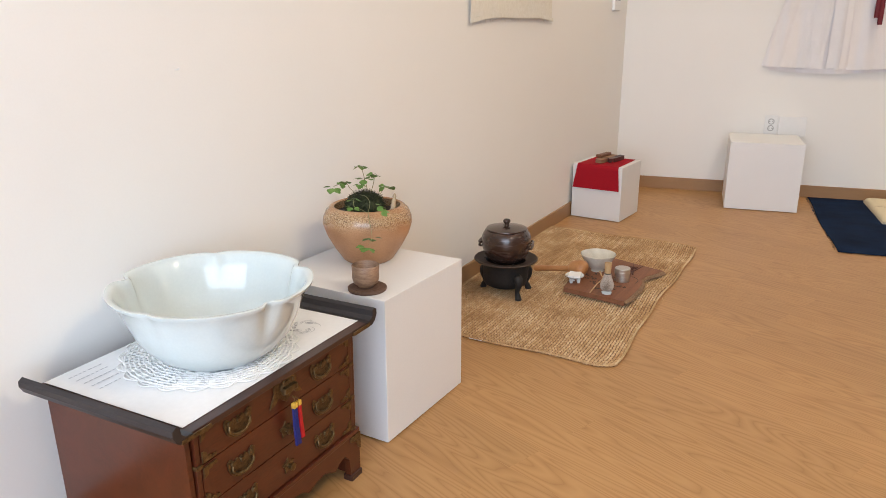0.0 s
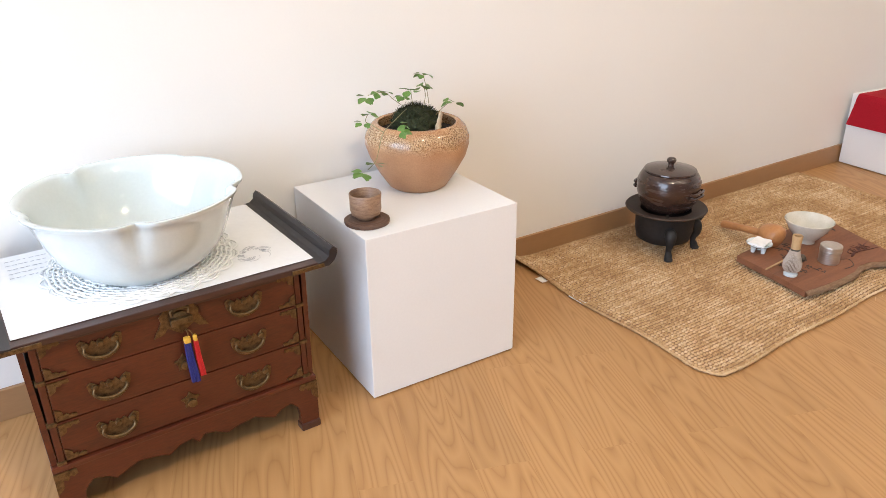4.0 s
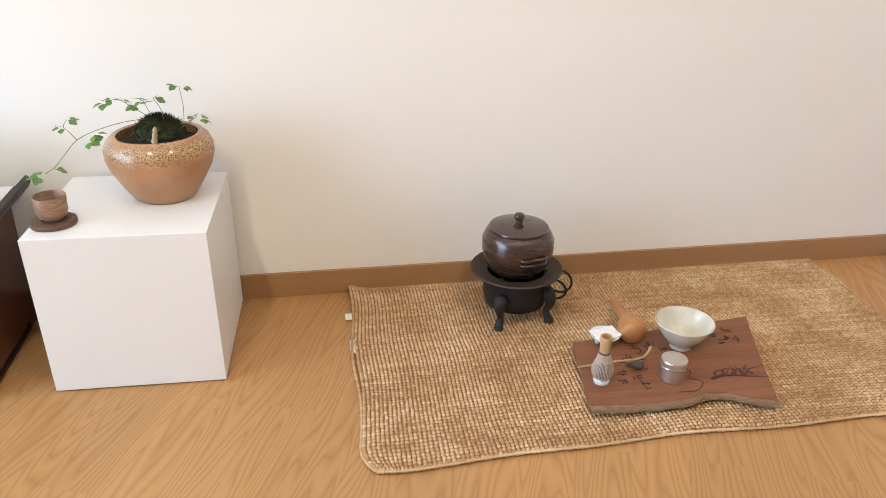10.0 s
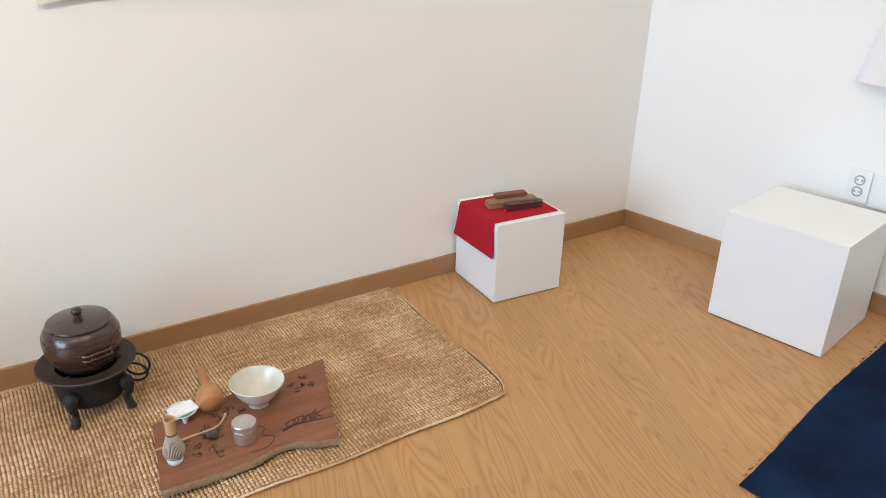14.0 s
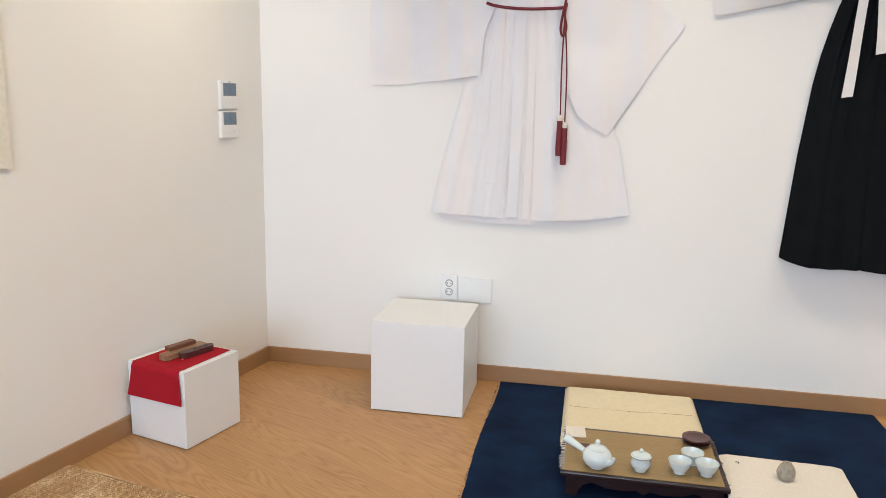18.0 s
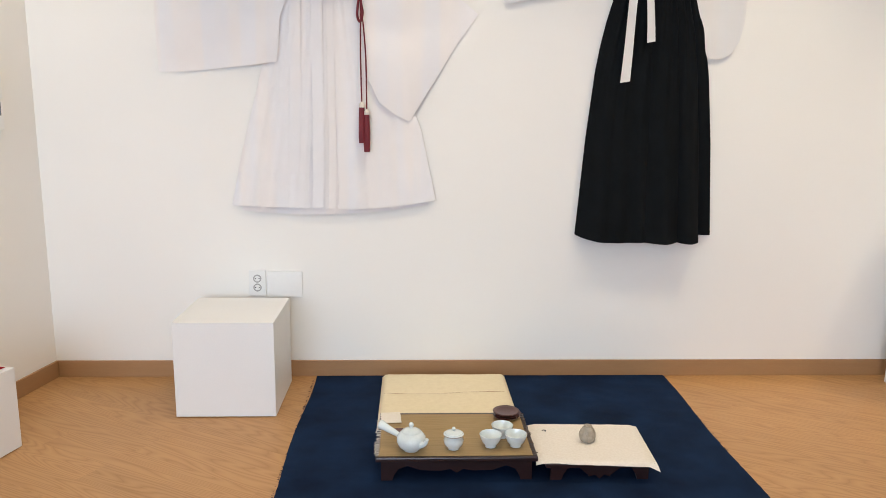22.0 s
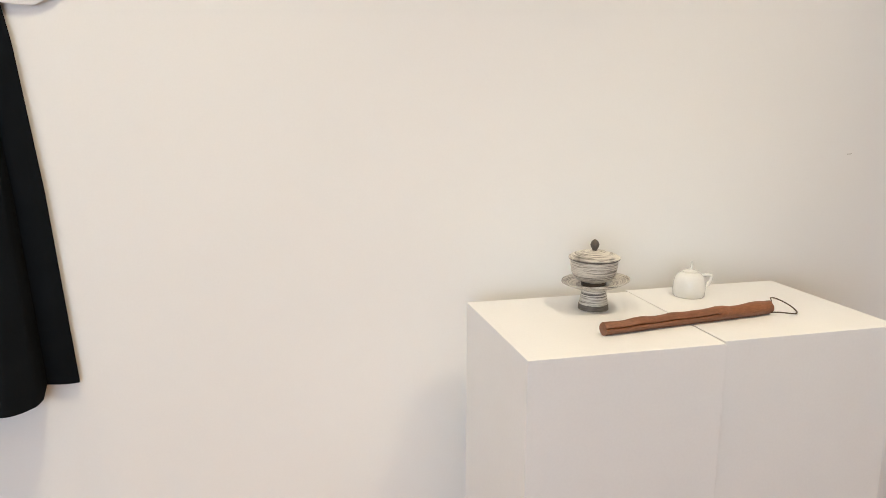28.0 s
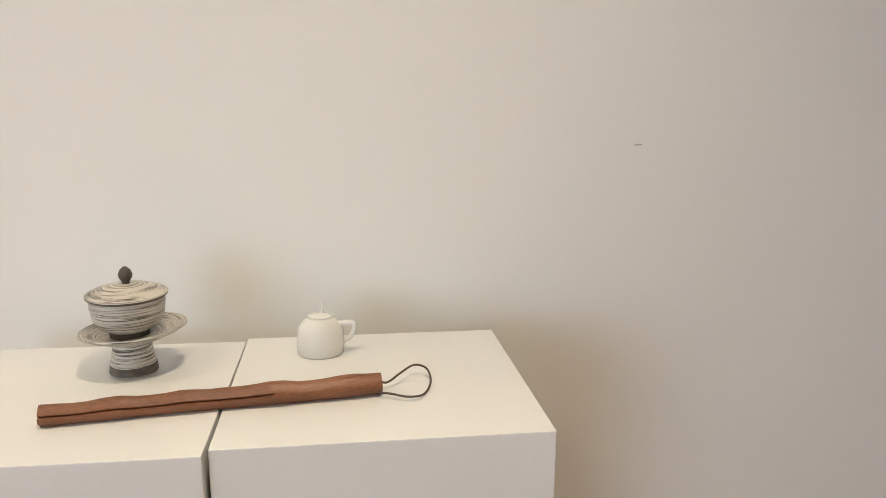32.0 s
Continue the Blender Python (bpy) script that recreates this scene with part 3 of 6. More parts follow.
def arc(cx, cy, r, a0, a1, n):
    return [(cx + r * math.cos(radians(a0 + (a1 - a0) * k / n)), cy + r * math.sin(radians(a0 + (a1 - a0) * k / n))) for k in range(n + 1)]


# ---- plinths ----
plinth(0.395, 0.395, 0.40, west(3.256, 0.409, 0, -1.5), "white cube plinth with a potted plant and a cup")
plinth(0.288, 0.285, 0.303, west(0.82, 0.315, 0, -5), "small white cube plinth under a red cloth")
plinth(0.395, 0.39, 0.393, pose(0.876, -0.472, 0), "empty white cube plinth below the wall socket")
plinth(0.396, 0.392, 0.822, pose(3.998, -0.503, 0), "tall white plinth carrying a lidded stoneware cup")
plinth(0.405, 0.392, 0.822, pose(4.4035, -0.487, 0, 0, 0, 0.6), "tall white plinth carrying a small white pot")

# ---- the chest and what stands on it ----
CHEST = west(3.850, 0.41, 0, 1.2)
CW, CD = 0.243, 0.366  # half width, depth


def chest():
    t = thing("wooden_chest", CHEST, "low reddish-brown wooden chest with old brass fittings and three long drawers", "chest")
    body = box(-CW, 0.004, 0.118, CW, CD, 0.378, 0.002)
    part("body", body, CHEST_WOOD, t)
    for s in (-1, 1):
        flank = [(0.002, 0.376), (0.0, 0.0), (0.045, 0.0), (0.050, 0.016), (0.062, 0.026), (CD - 0.062, 0.026), (CD - 0.050, 0.016), (CD - 0.045, 0.0), (CD, 0.0), (CD, 0.376)]
        lean = Matrix.Translation((s * 0.247, 0, 0)) @ Matrix.Rotation(s * radians(1.2), 4, "Y") @ Matrix(((0, 0, 1, 0), (1, 0, 0, 0), (0, 1, 0, 0), (0, 0, 0, 1)))
        part("side_panel", prism(flank, -0.005, 0.005, m=lean), CHEST_WOOD, t, "plain polished side panel")
        part("side_runner", box(s * 0.2475 - 0.006, 0.0452, 0.0, s * 0.2475 + 0.006, CD - 0.0452, 0.009, 0.002), CHEST_DARK, t, "thin dark floor runner")
    # stiles at the front corners
    for s in (-1, 1):
        part("corner_post", box(s * CW - 0.011 * (s > 0), -0.003, 0.12, s * CW + 0.011 * (s < 0), 0.004, 0.378, 0.001), CHEST_WOOD, t)
    # the scalloped stand with its feet
    side = [(-0.268, 0.118), (-0.268, 0.0), (-0.226, 0.0), (-0.226, 0.03), (-0.222, 0.06), (-0.205, 0.078), (-0.18, 0.072), (-0.165, 0.06), (-0.15, 0.066), (-0.12, 0.079), (-0.085, 0.074), (-0.06, 0.066), (-0.035, 0.080), (-0.012, 0.084), (0.0, 0.070)]
    side = [(x * 0.957, z) for x, z in side]
    outline = side + [(-x, z) for x, z in side[-2::-1]]
    part("apron", up_prism(outline, -0.008, 0.008), CHEST_WOOD, t, "scalloped front apron")
    for s in (-1, 1):
        part("foot", box(s * 0.257 - 0.044 * (s > 0), -0.014, 0.0, s * 0.257 + 0.044 * (s < 0), 0.012, 0.016, 0.003), CHEST_DARK, t)
    part("moulding", box(-0.257, -0.010, 0.116, 0.257, 0.01, 0.128, 0.003), CHEST_WOOD, t)
    # drawers
    plate_pts = [(-0.037, 0.012), (-0.030, 0.017), (-0.023, 0.012), (-0.017, 0.006), (-0.012, 0.013), (-0.006, 0.008), (0.0, 0.013), (0.006, 0.008), (0.012, 0.013), (0.017, 0.006), (0.023, 0.012), (0.030, 0.017), (0.037, 0.012)] + arc(0, 0.006, 0.036, 0, -180, 16)[1:-1]
    fit_pts = [(0, 0), (0.042, 0), (0.044, 0.007), (0.036, 0.010), (0.030, 0.007), (0.024, 0.013), (0.016, 0.011), (0.014, 0.022), (0.008, 0.026), (0.0, 0.03)]
    first = {}
    for k, (z0, z1) in enumerate(((0.302, 0.372), (0.216, 0.297), (0.132, 0.211))):
        d = part("drawer", box(-CW + 0.013, -0.003, z0 - 0.001, CW - 0.013, 0.012, z1 + 0.002, 0.0008), CHEST_WOOD, t)
        mid = (z0 + z1) / 2 + (0.004 if k == 0 else 0.0)
        for x in (-0.134, 0.126):
            if "plate" not in first:
                first["plate"] = part("handle_plate", up_prism(plate_pts, -0.0065, -0.0035), BRONZE, d, "dark brass crescent plate")
                bail = tube(curve([(-0.024, -0.0075, 0.006), (-0.028, -0.010, -0.006), (-0.018, -0.012, -0.016), (0.0, -0.0125, -0.0205), (0.018, -0.012, -0.016), (0.028, -0.010, -0.006), (0.024, -0.0075, 0.006)], 20), [0.0022 + 0.0016 * math.sin(math.pi * q / 20) for q in range(21)], 8)
                for s in (-1, 1):
                    lathe([(0, 0), (0.006, 0), (0.0055, 0.004), (0.0, 0.006)], 10, bail, pose(s * 0.024, -0.006, 0.006, 90))
                lathe([(0, 0), (0.006, 0), (0.005, 0.004), (0.0, 0.005)], 12, bail, pose(0, -0.006, 0.004, 90))
                first["bail"] = part("handle", bail, BAIL_BRASS, d, "worn dark brass drop handle", smooth=True)
                first["plate"].matrix_local = first["bail"].matrix_local = pose(x, 0, mid)
            else:
                again(first["plate"], d, pose(x, 0, mid))
                again(first["bail"], d, pose(x, 0, mid))
        if k:
            star = []
            for i in range(40):
                a = radians(9 * i)
                r = 0.0125 + 0.006 * max(0, math.cos(5 * a)) ** 2
                star.append((r * math.cos(a + 1.57), r * math.sin(a + 1.57)))
            fl = part("flower_plate", up_prism(star, -0.0065, -0.0035), BRONZE, d, "flower-shaped brass plate", pose(-0.002, 0, mid - 0.002))
            part("knob", lathe([(0, 0), (0.005, 0), (0.0045, 0.006), (0.0085, 0.009), (0.0085, 0.013), (0.0, 0.016)], 16, m=pose(0, -0.0065, 0, 90)), BRASS, fl, smooth=True)
        # corner fittings
        for s in (-1, 1):
            for up in (0, 1):
                pts = [(s * (CW - 0.014 - 0.78 * x), (z1 - 0.002 - 0.78 * z) if up else (z0 + 0.002 + 0.78 * z)) for x, z in fit_pts]
                part("corner_fitting", up_prism(pts, -0.0065, -0.0035), BRONZE, d)
    # hinge bands on the posts, between the drawers
    for z in (0.2995, 0.2135, 0.130):
        for s in (-1, 1):
            part("corner_band", box(s * CW - 0.016 * (s > 0), -0.0075, z - 0.0038, s * CW + 0.016 * (s < 0), 0.012, z + 0.0038, 0.0015), BRONZE, t, "worn brass corner band", Matrix.Translation((s * 0.003, 0, 0)))
    for s in (-1, 1):
        pts = [(s * (0.257 - x * 0.9), 0.115 - z * 1.5) for x, z in fit_pts]
        part("foot_fitting", up_prism(pts, -0.0115, -0.0075), BRONZE, t)
    # lock plate, padlock and its tassel loop
    lock = [(-0.050, -0.006), (-0.041, 0.010), (-0.034, 0.022), (-0.036, 0.034), (-0.026, 0.046), (-0.014, 0.049), (0.0, 0.0495), (0.014, 0.049), (0.026, 0.046), (0.036, 0.034), (0.034, 0.022), (0.041, 0.010), (0.050, -0.006), (0.032, -0.002), (0.024, 0.008), (0.013, 0.0), (0.0, -0.010), (-0.013, 0.0), (-0.024, 0.008), (-0.032, -0.002)]
    lp = part("lock_plate", up_prism(lock, -0.0075, -0.004), BRONZE, t, "dark brass lock plate", pose(0.004, 0, 0.326))
    pad = lathe([(0.0, 0.0), (0.017, 0.0), (0.016, 0.004), (0.011, 0.006), (0.0, 0.007)], 20, m=pose(0, -0.0075, 0.022, 90))
    box(-0.020, -0.024, 0.016, 0.020, -0.012, 0.030, 0.003, pad)
    tube(curve([(-0.015, -0.016, 0.034), (-0.014, -0.016, 0.046), (0.014, -0.016, 0.046), (0.015, -0.016, 0.034)], 14), 0.0028, 7, pad)
    part("padlock", pad, BAIL_BRASS, lp, "small dark brass padlock")
    # the top board with upturned scroll ends
    part("top_board", box(-0.284, -0.025, 0.379, 0.296, CD + 0.004, 0.391, 0.002), CHEST_DARK, t, "dark brown top board")
    part("front_rail", box(-0.250, -0.006, 0.366, 0.250, 0.02, 0.379, 0.002), CHEST_DARK, t)
    for s in (-1, 1):
        prof = [(0.285, 0.391), (0.300, 0.3925), (0.309, 0.400), (0.311, 0.413), (0.318, 0.419), (0.327, 0.413), (0.3275, 0.402), (0.320, 0.388), (0.308, 0.380), (0.285, 0.380)]
        part("scroll_end", up_prism([(0.006 + s * (x - 0.0145), z) for x, z in prof], -0.028, CD + 0.006), EBONY, t, "black upturned scroll end", smooth=False)
        for x in (0.255,):
            part("rail_fitting", box(s * x - 0.034, -0.0295, 0.3800, s * x + 0.034, -0.026, 0.3885, 0.001), BRONZE, t)
    return t


chest()
# two-coloured tassel on the padlock
tas = thing("lock_tassel", CHEST @ pose(0.012, -0.026, 0.218), "short blue and red silk tassel with a yellow band", "tassel")
for dx, half, mat_, n in ((-0.006, 0.0085, BLUE_SILK, "blue_strand"), (0.0085, 0.0050, RED_SILK, "red_strand")):
    bm = bmesh.new()
    for k in range(18):
        ax, ay = half * (2 * k / 17 - 1) * 0.75, random.uniform(-0.002, 0.002)
        tube([(dx + ax * 0.7, ay, 0.088), (dx + ax * 0.9 + 0.001, ay, 0.05), (dx + ax * 1.05 + 0.004, ay - 0.001, random.uniform(0.0, 0.003) + (0.010 if dx > 0 else 0.0))], 0.0019, 5, bm)
    part(n, bm, mat_, tas)
    part("band", box(dx - half * 0.72, -0.0045, 0.087, dx + half * 0.72, 0.0045, 0.099, 0.002), YELLOW_SILK, tas, "yellow silk band")
part("cord", tube(curve([(-0.004, 0.002, 0.098), (-0.002, 0.003, 0.106), (-0.004, 0.006, 0.112), (0.004, 0.003, 0.106), (0.006, 0.001, 0.098)], 12), 0.0013, 6), BRONZE, tas)

# the paper with its print
TOP = CHEST @ pose(0, 0, 0.3915)
paper = thing("printed_paper", TOP, "large white paper sheet with faint printed lines and a flower drawing", "paper")
part("sheet", sheet(24, 14, lambda u, v: (-0.262 + 0.540 * u, -0.002 + 0.366 * v, 0.0015 + 0.0012 * noise.noise((u * 4, v * 3, 1))), thick=0.0006), PAPER, paper)
bm = bmesh.new()
for c in range(5):
    for r in range(7):
        w = random.uniform(0.004, 0.009)
        box(-0.232 + 0.011 * r, 0.330 - 0.022 * c, 0.0034, -0.232 + 0.011 * r + w, 0.3325 - 0.022 * c, 0.0037, bm=bm)
part("printed_lines", bm, PALE_INK, paper, "rows of small grey print")
bm = bmesh.new()
for k in range(44):
    a, r0 = random.uniform(0, 6.28), random.uniform(0.004, 0.02)
    c0 = Vector((0.186 + 0.022 * math.cos(a), 0.085 + 0.020 * math.sin(a), 0.0036))
    tube(curve([c0 + Vector((r0 * math.cos(a + b), r0 * math.sin(a + b), 0)) for b in (0, 0.7, 1.5, 2.2)], 6), 0.00035, 4, bm)
part("flower_drawing", bm, PALE_INK, paper, "grey line drawing of a flower")

# crocheted doily: open rings and spokes with a scalloped edge
BOWL_AT = (-0.005, 0.158)


def polar(r, a, z=0.0):
    return (r * math.cos(a), r * math.sin(a), z)


doily = thing("lace_doily", TOP @ pose(BOWL_AT[0], BOWL_AT[1] + 0.022, 0.0035) @ Matrix.Scale(1.07, 4), "round white crocheted lace doily under the basin", "doily")
SP = 64
spokes = bmesh.new()
for k in range(12):
    r0 = 0.064 + 0.0086 * k
    pts = [polar(r0 + 0.0012 * math.sin(SP / 2 * a + k), a, 0.0020 + 0.0006 * math.sin(a * SP / 4)) for a in (2 * math.pi * s / (SP * 2) for s in range(SP * 2))]
    part("lace_ring", tube(pts, 0.0023, 5, closed=True), LACE, doily)
    if k < 11:
        for s in range(SP):
            a = 2 * math.pi * (s + 0.5 * (k % 2)) / SP
            tube([polar(r0, a, 0.0020), polar(r0 + 0.0086, a + 0.3 * math.pi / SP * (1 if k % 3 else -1), 0.0020)], 0.0019, 4, spokes, ends=False)
tagged(part("lace_net", spokes, LACE, doily), "open crocheted net", kind="stuff")
for s in range(21):
    a = 2 * math.pi * s / 21
    bm = tube([polar(0.161 + 0.012 * math.sin(math.pi * q / 10), a + 2 * math.pi / 21 * q / 10, 0.0012) for q in range(11)], 0.0016, 4)
    tube([polar(0.160 + 0.005 * math.sin(math.pi * q / 10), a + 2 * math.pi / 21 * q / 10, 0.0012) for q in range(11)], 0.0012, 4, bm)
    part("scallop", bm, LACE, doily)

# the five-lobed porcelain basin
prof = [(0.0, 0.004), (0.085, 0.004), (0.092, 0.0), (0.102, 0.0), (0.112, 0.008), (0.136, 0.024), (0.157, 0.048), (0.172, 0.080), (0.184, 0.110), (0.195, 0.128), (0.203, 0.134), (0.2035, 0.138), (0.196, 0.1385), (0.188, 0.133), (0.177, 0.112), (0.165, 0.082), (0.149, 0.052), (0.126, 0.030), (0.098, 0.016), (0.0, 0.012)]
bm = bmesh.new()
rings = []
STEPS = 120
for r, z in prof:
    ring = []
    for s in range(STEPS):
        a = 2 * math.pi * s / STEPS
        # a notch pinches the rim inwards at five places
        d = (math.degrees(a) + 102) % 72
        d = min(d, 72 - d)
        which = int(((math.degrees(a) + 102 + 36) % 360) // 72)
        pinch = (1.0, 0.75, 0.35, 0.9, 0.4)[which] * math.exp(-((d / 4.8) ** 2))
        h = max(0.0, (z - 0.055) / 0.085) if r > 0.12 else 0.0
        rr = r * 1.0 * (1 - 0.115 * pinch * h**1.5) - 0.0012 * h * math.cos(radians(d * 5))
        dz = -0.003 * pinch * h**3 + 0.002 * h * math.sin(a + 0.6)
        ring.append(bm.verts.new((rr * math.cos(a), rr * math.sin(a), z * 1.14 + dz)) if r > 1e-5 else None)
    rings.append(ring if r > 1e-5 else [bm.verts.new((0, 0, z))])
for p, q in zip(rings, rings[1:]):
    for k in range(STEPS):
        j = (k + 1) % STEPS
        f = list(dict.fromkeys([p[k % len(p)], p[j % len(p)], q[j % len(q)], q[k % len(q)]]))
        bm.faces.new(f)
basin = thing("porcelain_basin", TOP @ pose(BOWL_AT[0], BOWL_AT[1], 0.006), "large pale celadon-white porcelain basin with a five-lobed rim", "basin")
part("bowl", bm, PORCELAIN, basin, "thick pale glazed bowl with a lobed rim", smooth=True)
part("foot_ring", lathe([(0.0925, 0.0005), (0.0925, -0.0025), (0.0945, -0.0035), (0.0995, -0.0035), (0.1015, -0.0025), (0.1015, 0.0005)], 56), PORCELAIN, basin, "low foot ring", smooth=True)

# ---- the potted plant and the cup on the cube plinth ----
P1 = west(3.18, 0.172, 0.40)
POT = thing("potted_plant", P1, "sandy clay pot with speckled glaze, moss and a small plant", "plant pot")
prof = [(0.0, 0.0), (0.062, 0.0), (0.070, 0.006), (0.092, 0.040), (0.113, 0.080), (0.122, 0.110), (0.121, 0.130), (0.114, 0.148), (0.102, 0.160), (0.095, 0.163), (0.090, 0.160), (0.092, 0.150), (0.100, 0.128), (0.104, 0.10), (0.085, 0.05), (0.0, 0.03)]
part("pot", lathe([(r * 1.04, z) for r, z in prof], 64, wobble=0.012), POT_CLAY, POT, smooth=True)
bm = bmesh.new()
bmesh.ops.create_uvsphere(bm, u_segments=40, v_segments=16, radius=1.0)
for v in bm.verts:
    n = noise.noise(v.co * 3.0) * 0.12 + noise.noise(v.co * 11.0) * 0.10
    v.co = Vector((v.co.x * 0.098 * (1 + n * 0.2), v.co.y * 0.098 * (1 + n * 0.2), 0.135 + 0.012 * v.co.z * (1 + n)))
part("soil", bm, SOIL, POT)
bm = bmesh.new()
bmesh.ops.create_icosphere(bm, subdivisions=4, radius=1.0)
for v in bm.verts:
    n = noise.noise(v.co * 2.5) * 0.16 + noise.noise(v.co * 9.0) * 0.12
    v.co = Vector((0.004 + v.co.x * 0.058 * (1 + n), 0.012 + v.co.y * 0.052 * (1 + n), 0.148 + 0.046 * v.co.z * (1 + n)))
for k in range(900):
    a, e = random.uniform(0, 6.28), random.uniform(0.15, 1.5)
    d = Vector((math.cos(a) * math.cos(e), math.sin(a) * math.cos(e), math.sin(e)))
    p = Vector((0.004 + d.x * 0.057, 0.012 + d.y * 0.051, 0.148 + 0.046 * d.z))
    tip = p + 0.010 * (d + 0.5 * Vector((random.uniform(-1, 1), random.uniform(-1, 1), random.uniform(-0.2, 1))))
    side = d.orthogonal().normalized() * 0.0013
    bm.faces.new([bm.verts.new(p - side), bm.verts.new(p + side), bm.verts.new(tip)])
part("moss_mound", bm, MOSS, POT, "dark green moss mound")


def leaflet(bm, m, size):
    """A small rounded three-lobed leaf blade with a fold along its middle."""
    out = [(0, 0), (0.22, 0.10), (0.46, 0.30), (0.50, 0.55), (0.34, 0.72), (0.30, 0.62), (0.20, 0.88), (0.06, 1.0), (0.0, 0.90)]
    mid = [bm.verts.new(m @ Vector((0, y * size, -0.05 * size * y * y))) for y in (0.0, 0.30, 0.60, 0.90)]
    for s in (-1, 1):
        edge = [bm.verts.new(m @ Vector((s * x * size, y * size, size * (0.16 * x - 0.10 * y * y)))) for x, y in out[1:8]]
        f = [(mid[0], edge[0], edge[1], mid[1]), (mid[1], edge[1], edge[2], edge[3], mid[2]), (mid[2], edge[3], edge[4], edge[5], mid[3]), (mid[3], edge[5], edge[6])]
        for q in f:
            bm.faces.new(q if s > 0 else q[::-1])


def sprig(path, leaves):
    """A thin stem with groups of three leaflets: each group at a place, with a heading, droop and size."""
    stem = part("stem", tube(curve(path, 18), 0.0008, 5), STEM, POT)
    for (x, y, z), head, size in leaves:
        bm = bmesh.new()
        for off in (-62, 0, 62):
            leaflet(bm, pose(x, y, z, random.uniform(-35, 5), random.uniform(-25, 25), head + off + random.uniform(-12, 12)) @ pose(0, 0.006, 0), size * (1.0 if off == 0 else 0.88))
        part("leaf", bm, LEAF, stem)


random.seed(5)
sprig([(0.0, 0.01, 0.185), (-0.012, 0.0, 0.215), (-0.018, -0.006, 0.238)], [((-0.020, -0.007, 0.241), 40, 0.026), ((-0.036, -0.004, 0.228), 120, 0.022)])
sprig([(0.02, 0.0, 0.19), (0.018, -0.012, 0.222), (0.008, -0.022, 0.248)], [((0.008, -0.023, 0.250), -40, 0.026), ((-0.002, -0.018, 0.238), 60, 0.022)])
sprig([(0.058, 0.03, 0.16), (0.060, 0.045, 0.21), (0.055, 0.055, 0.257)], [((0.050, 0.054, 0.260), 90, 0.021), ((0.066, 0.056, 0.258), -80, 0.017)])
sprig([(-0.015, 0.026, 0.19), (-0.05, 0.022, 0.216), (-0.078, 0.017, 0.237), (-0.113, 0.030, 0.232)], [((-0.074, 0.016, 0.239), -20, 0.021), ((-0.090, 0.018, 0.240), 150, 0.018), ((-0.115, 0.030, 0.230), 100, 0.025)])
sprig([(0.05, 0.0, 0.165), (0.075, 0.0, 0.182), (0.096, -0.003, 0.197)], [((0.094, -0.003, 0.197), 60, 0.021), ((0.106, -0.004, 0.193), -80, 0.024)])
sprig([(-0.02, 0.01, 0.192), (-0.06, -0.04, 0.200), (-0.11, -0.085, 0.196), (-0.150, -0.106, 0.181), (-0.174, -0.128, 0.156), (-0.194, -0.146, 0.134), (-0.216, -0.150, 0.120)], [((-0.110, -0.105, 0.194), -140, 0.022), ((-0.118, -0.122, 0.184), -120, 0.022), ((-0.196, -0.146, 0.130), -60, 0.024), ((-0.224, -0.150, 0.116), 110, 0.027)])
sprig([(-0.150, -0.106, 0.181), (-0.168, -0.090, 0.196), (-0.180, -0.082, 0.205), (-0.172, -0.078, 0.219)], [((-0.184, -0.081, 0.204), 110, 0.018), ((-0.171, -0.078, 0.220), -60, 0.022)])
bm = lathe([(0.0, 0.0), (0.0075, 0.0), (0.0070, 0.014), (0.0082, 0.018), (0.0062, 0.022), (0.0076, 0.030), (0.0055, 0.036), (0.0066, 0.043), (0.0045, 0.049), (0.0055, 0.056), (0.0030, 0.062), (0.0, 0.066)], 12, wobble=0.12, m=pose(0.034, -0.084, 0.150, 4, 10, 0))
solo("clay_figurine", bm, FIGURE_CLAY, P1 @ pose(-0.030, 0.004, -0.014), True, label="tiny pale clay figurine stuck in the pot", category="figurine")

cup_at = west(3.402, 0.318, 0.40)
bm = bmesh.new()
lathe([(0.0, 0.0)] + [(0.049 + 0.0012 * math.sin(k), z) for k, z in ((0, 0.0005), (1, 0.004), (2, 0.008))] + [(0.046, 0.0095), (0.042, 0.0086), (0.038, 0.0096), (0.032, 0.0087), (0.026, 0.0097), (0.018, 0.0088), (0.010, 0.0096), (0.0, 0.0088)], 40, bm, wobble=0.03)
solo("wooden_coaster", bm, CORK_DARK, cup_at, label="round dark burnt-wood coaster under the cup", category="coaster")
solo("clay_cup", lathe([(0.0, 0.0), (0.020, 0.0), (0.022, 0.004), (0.031, 0.010), (0.0345, 0.022), (0.0345, 0.040), (0.0355, 0.056), (0.034, 0.058), (0.0315, 0.055), (0.031, 0.02), (0.022, 0.010), (0.0, 0.009)], 48, wobble=0.02), CUP_CLAY, cup_at @ pose(0.0, 0.004, 0.0095), True, label="small brown ash-glazed clay teacup on a coaster", category="cup")

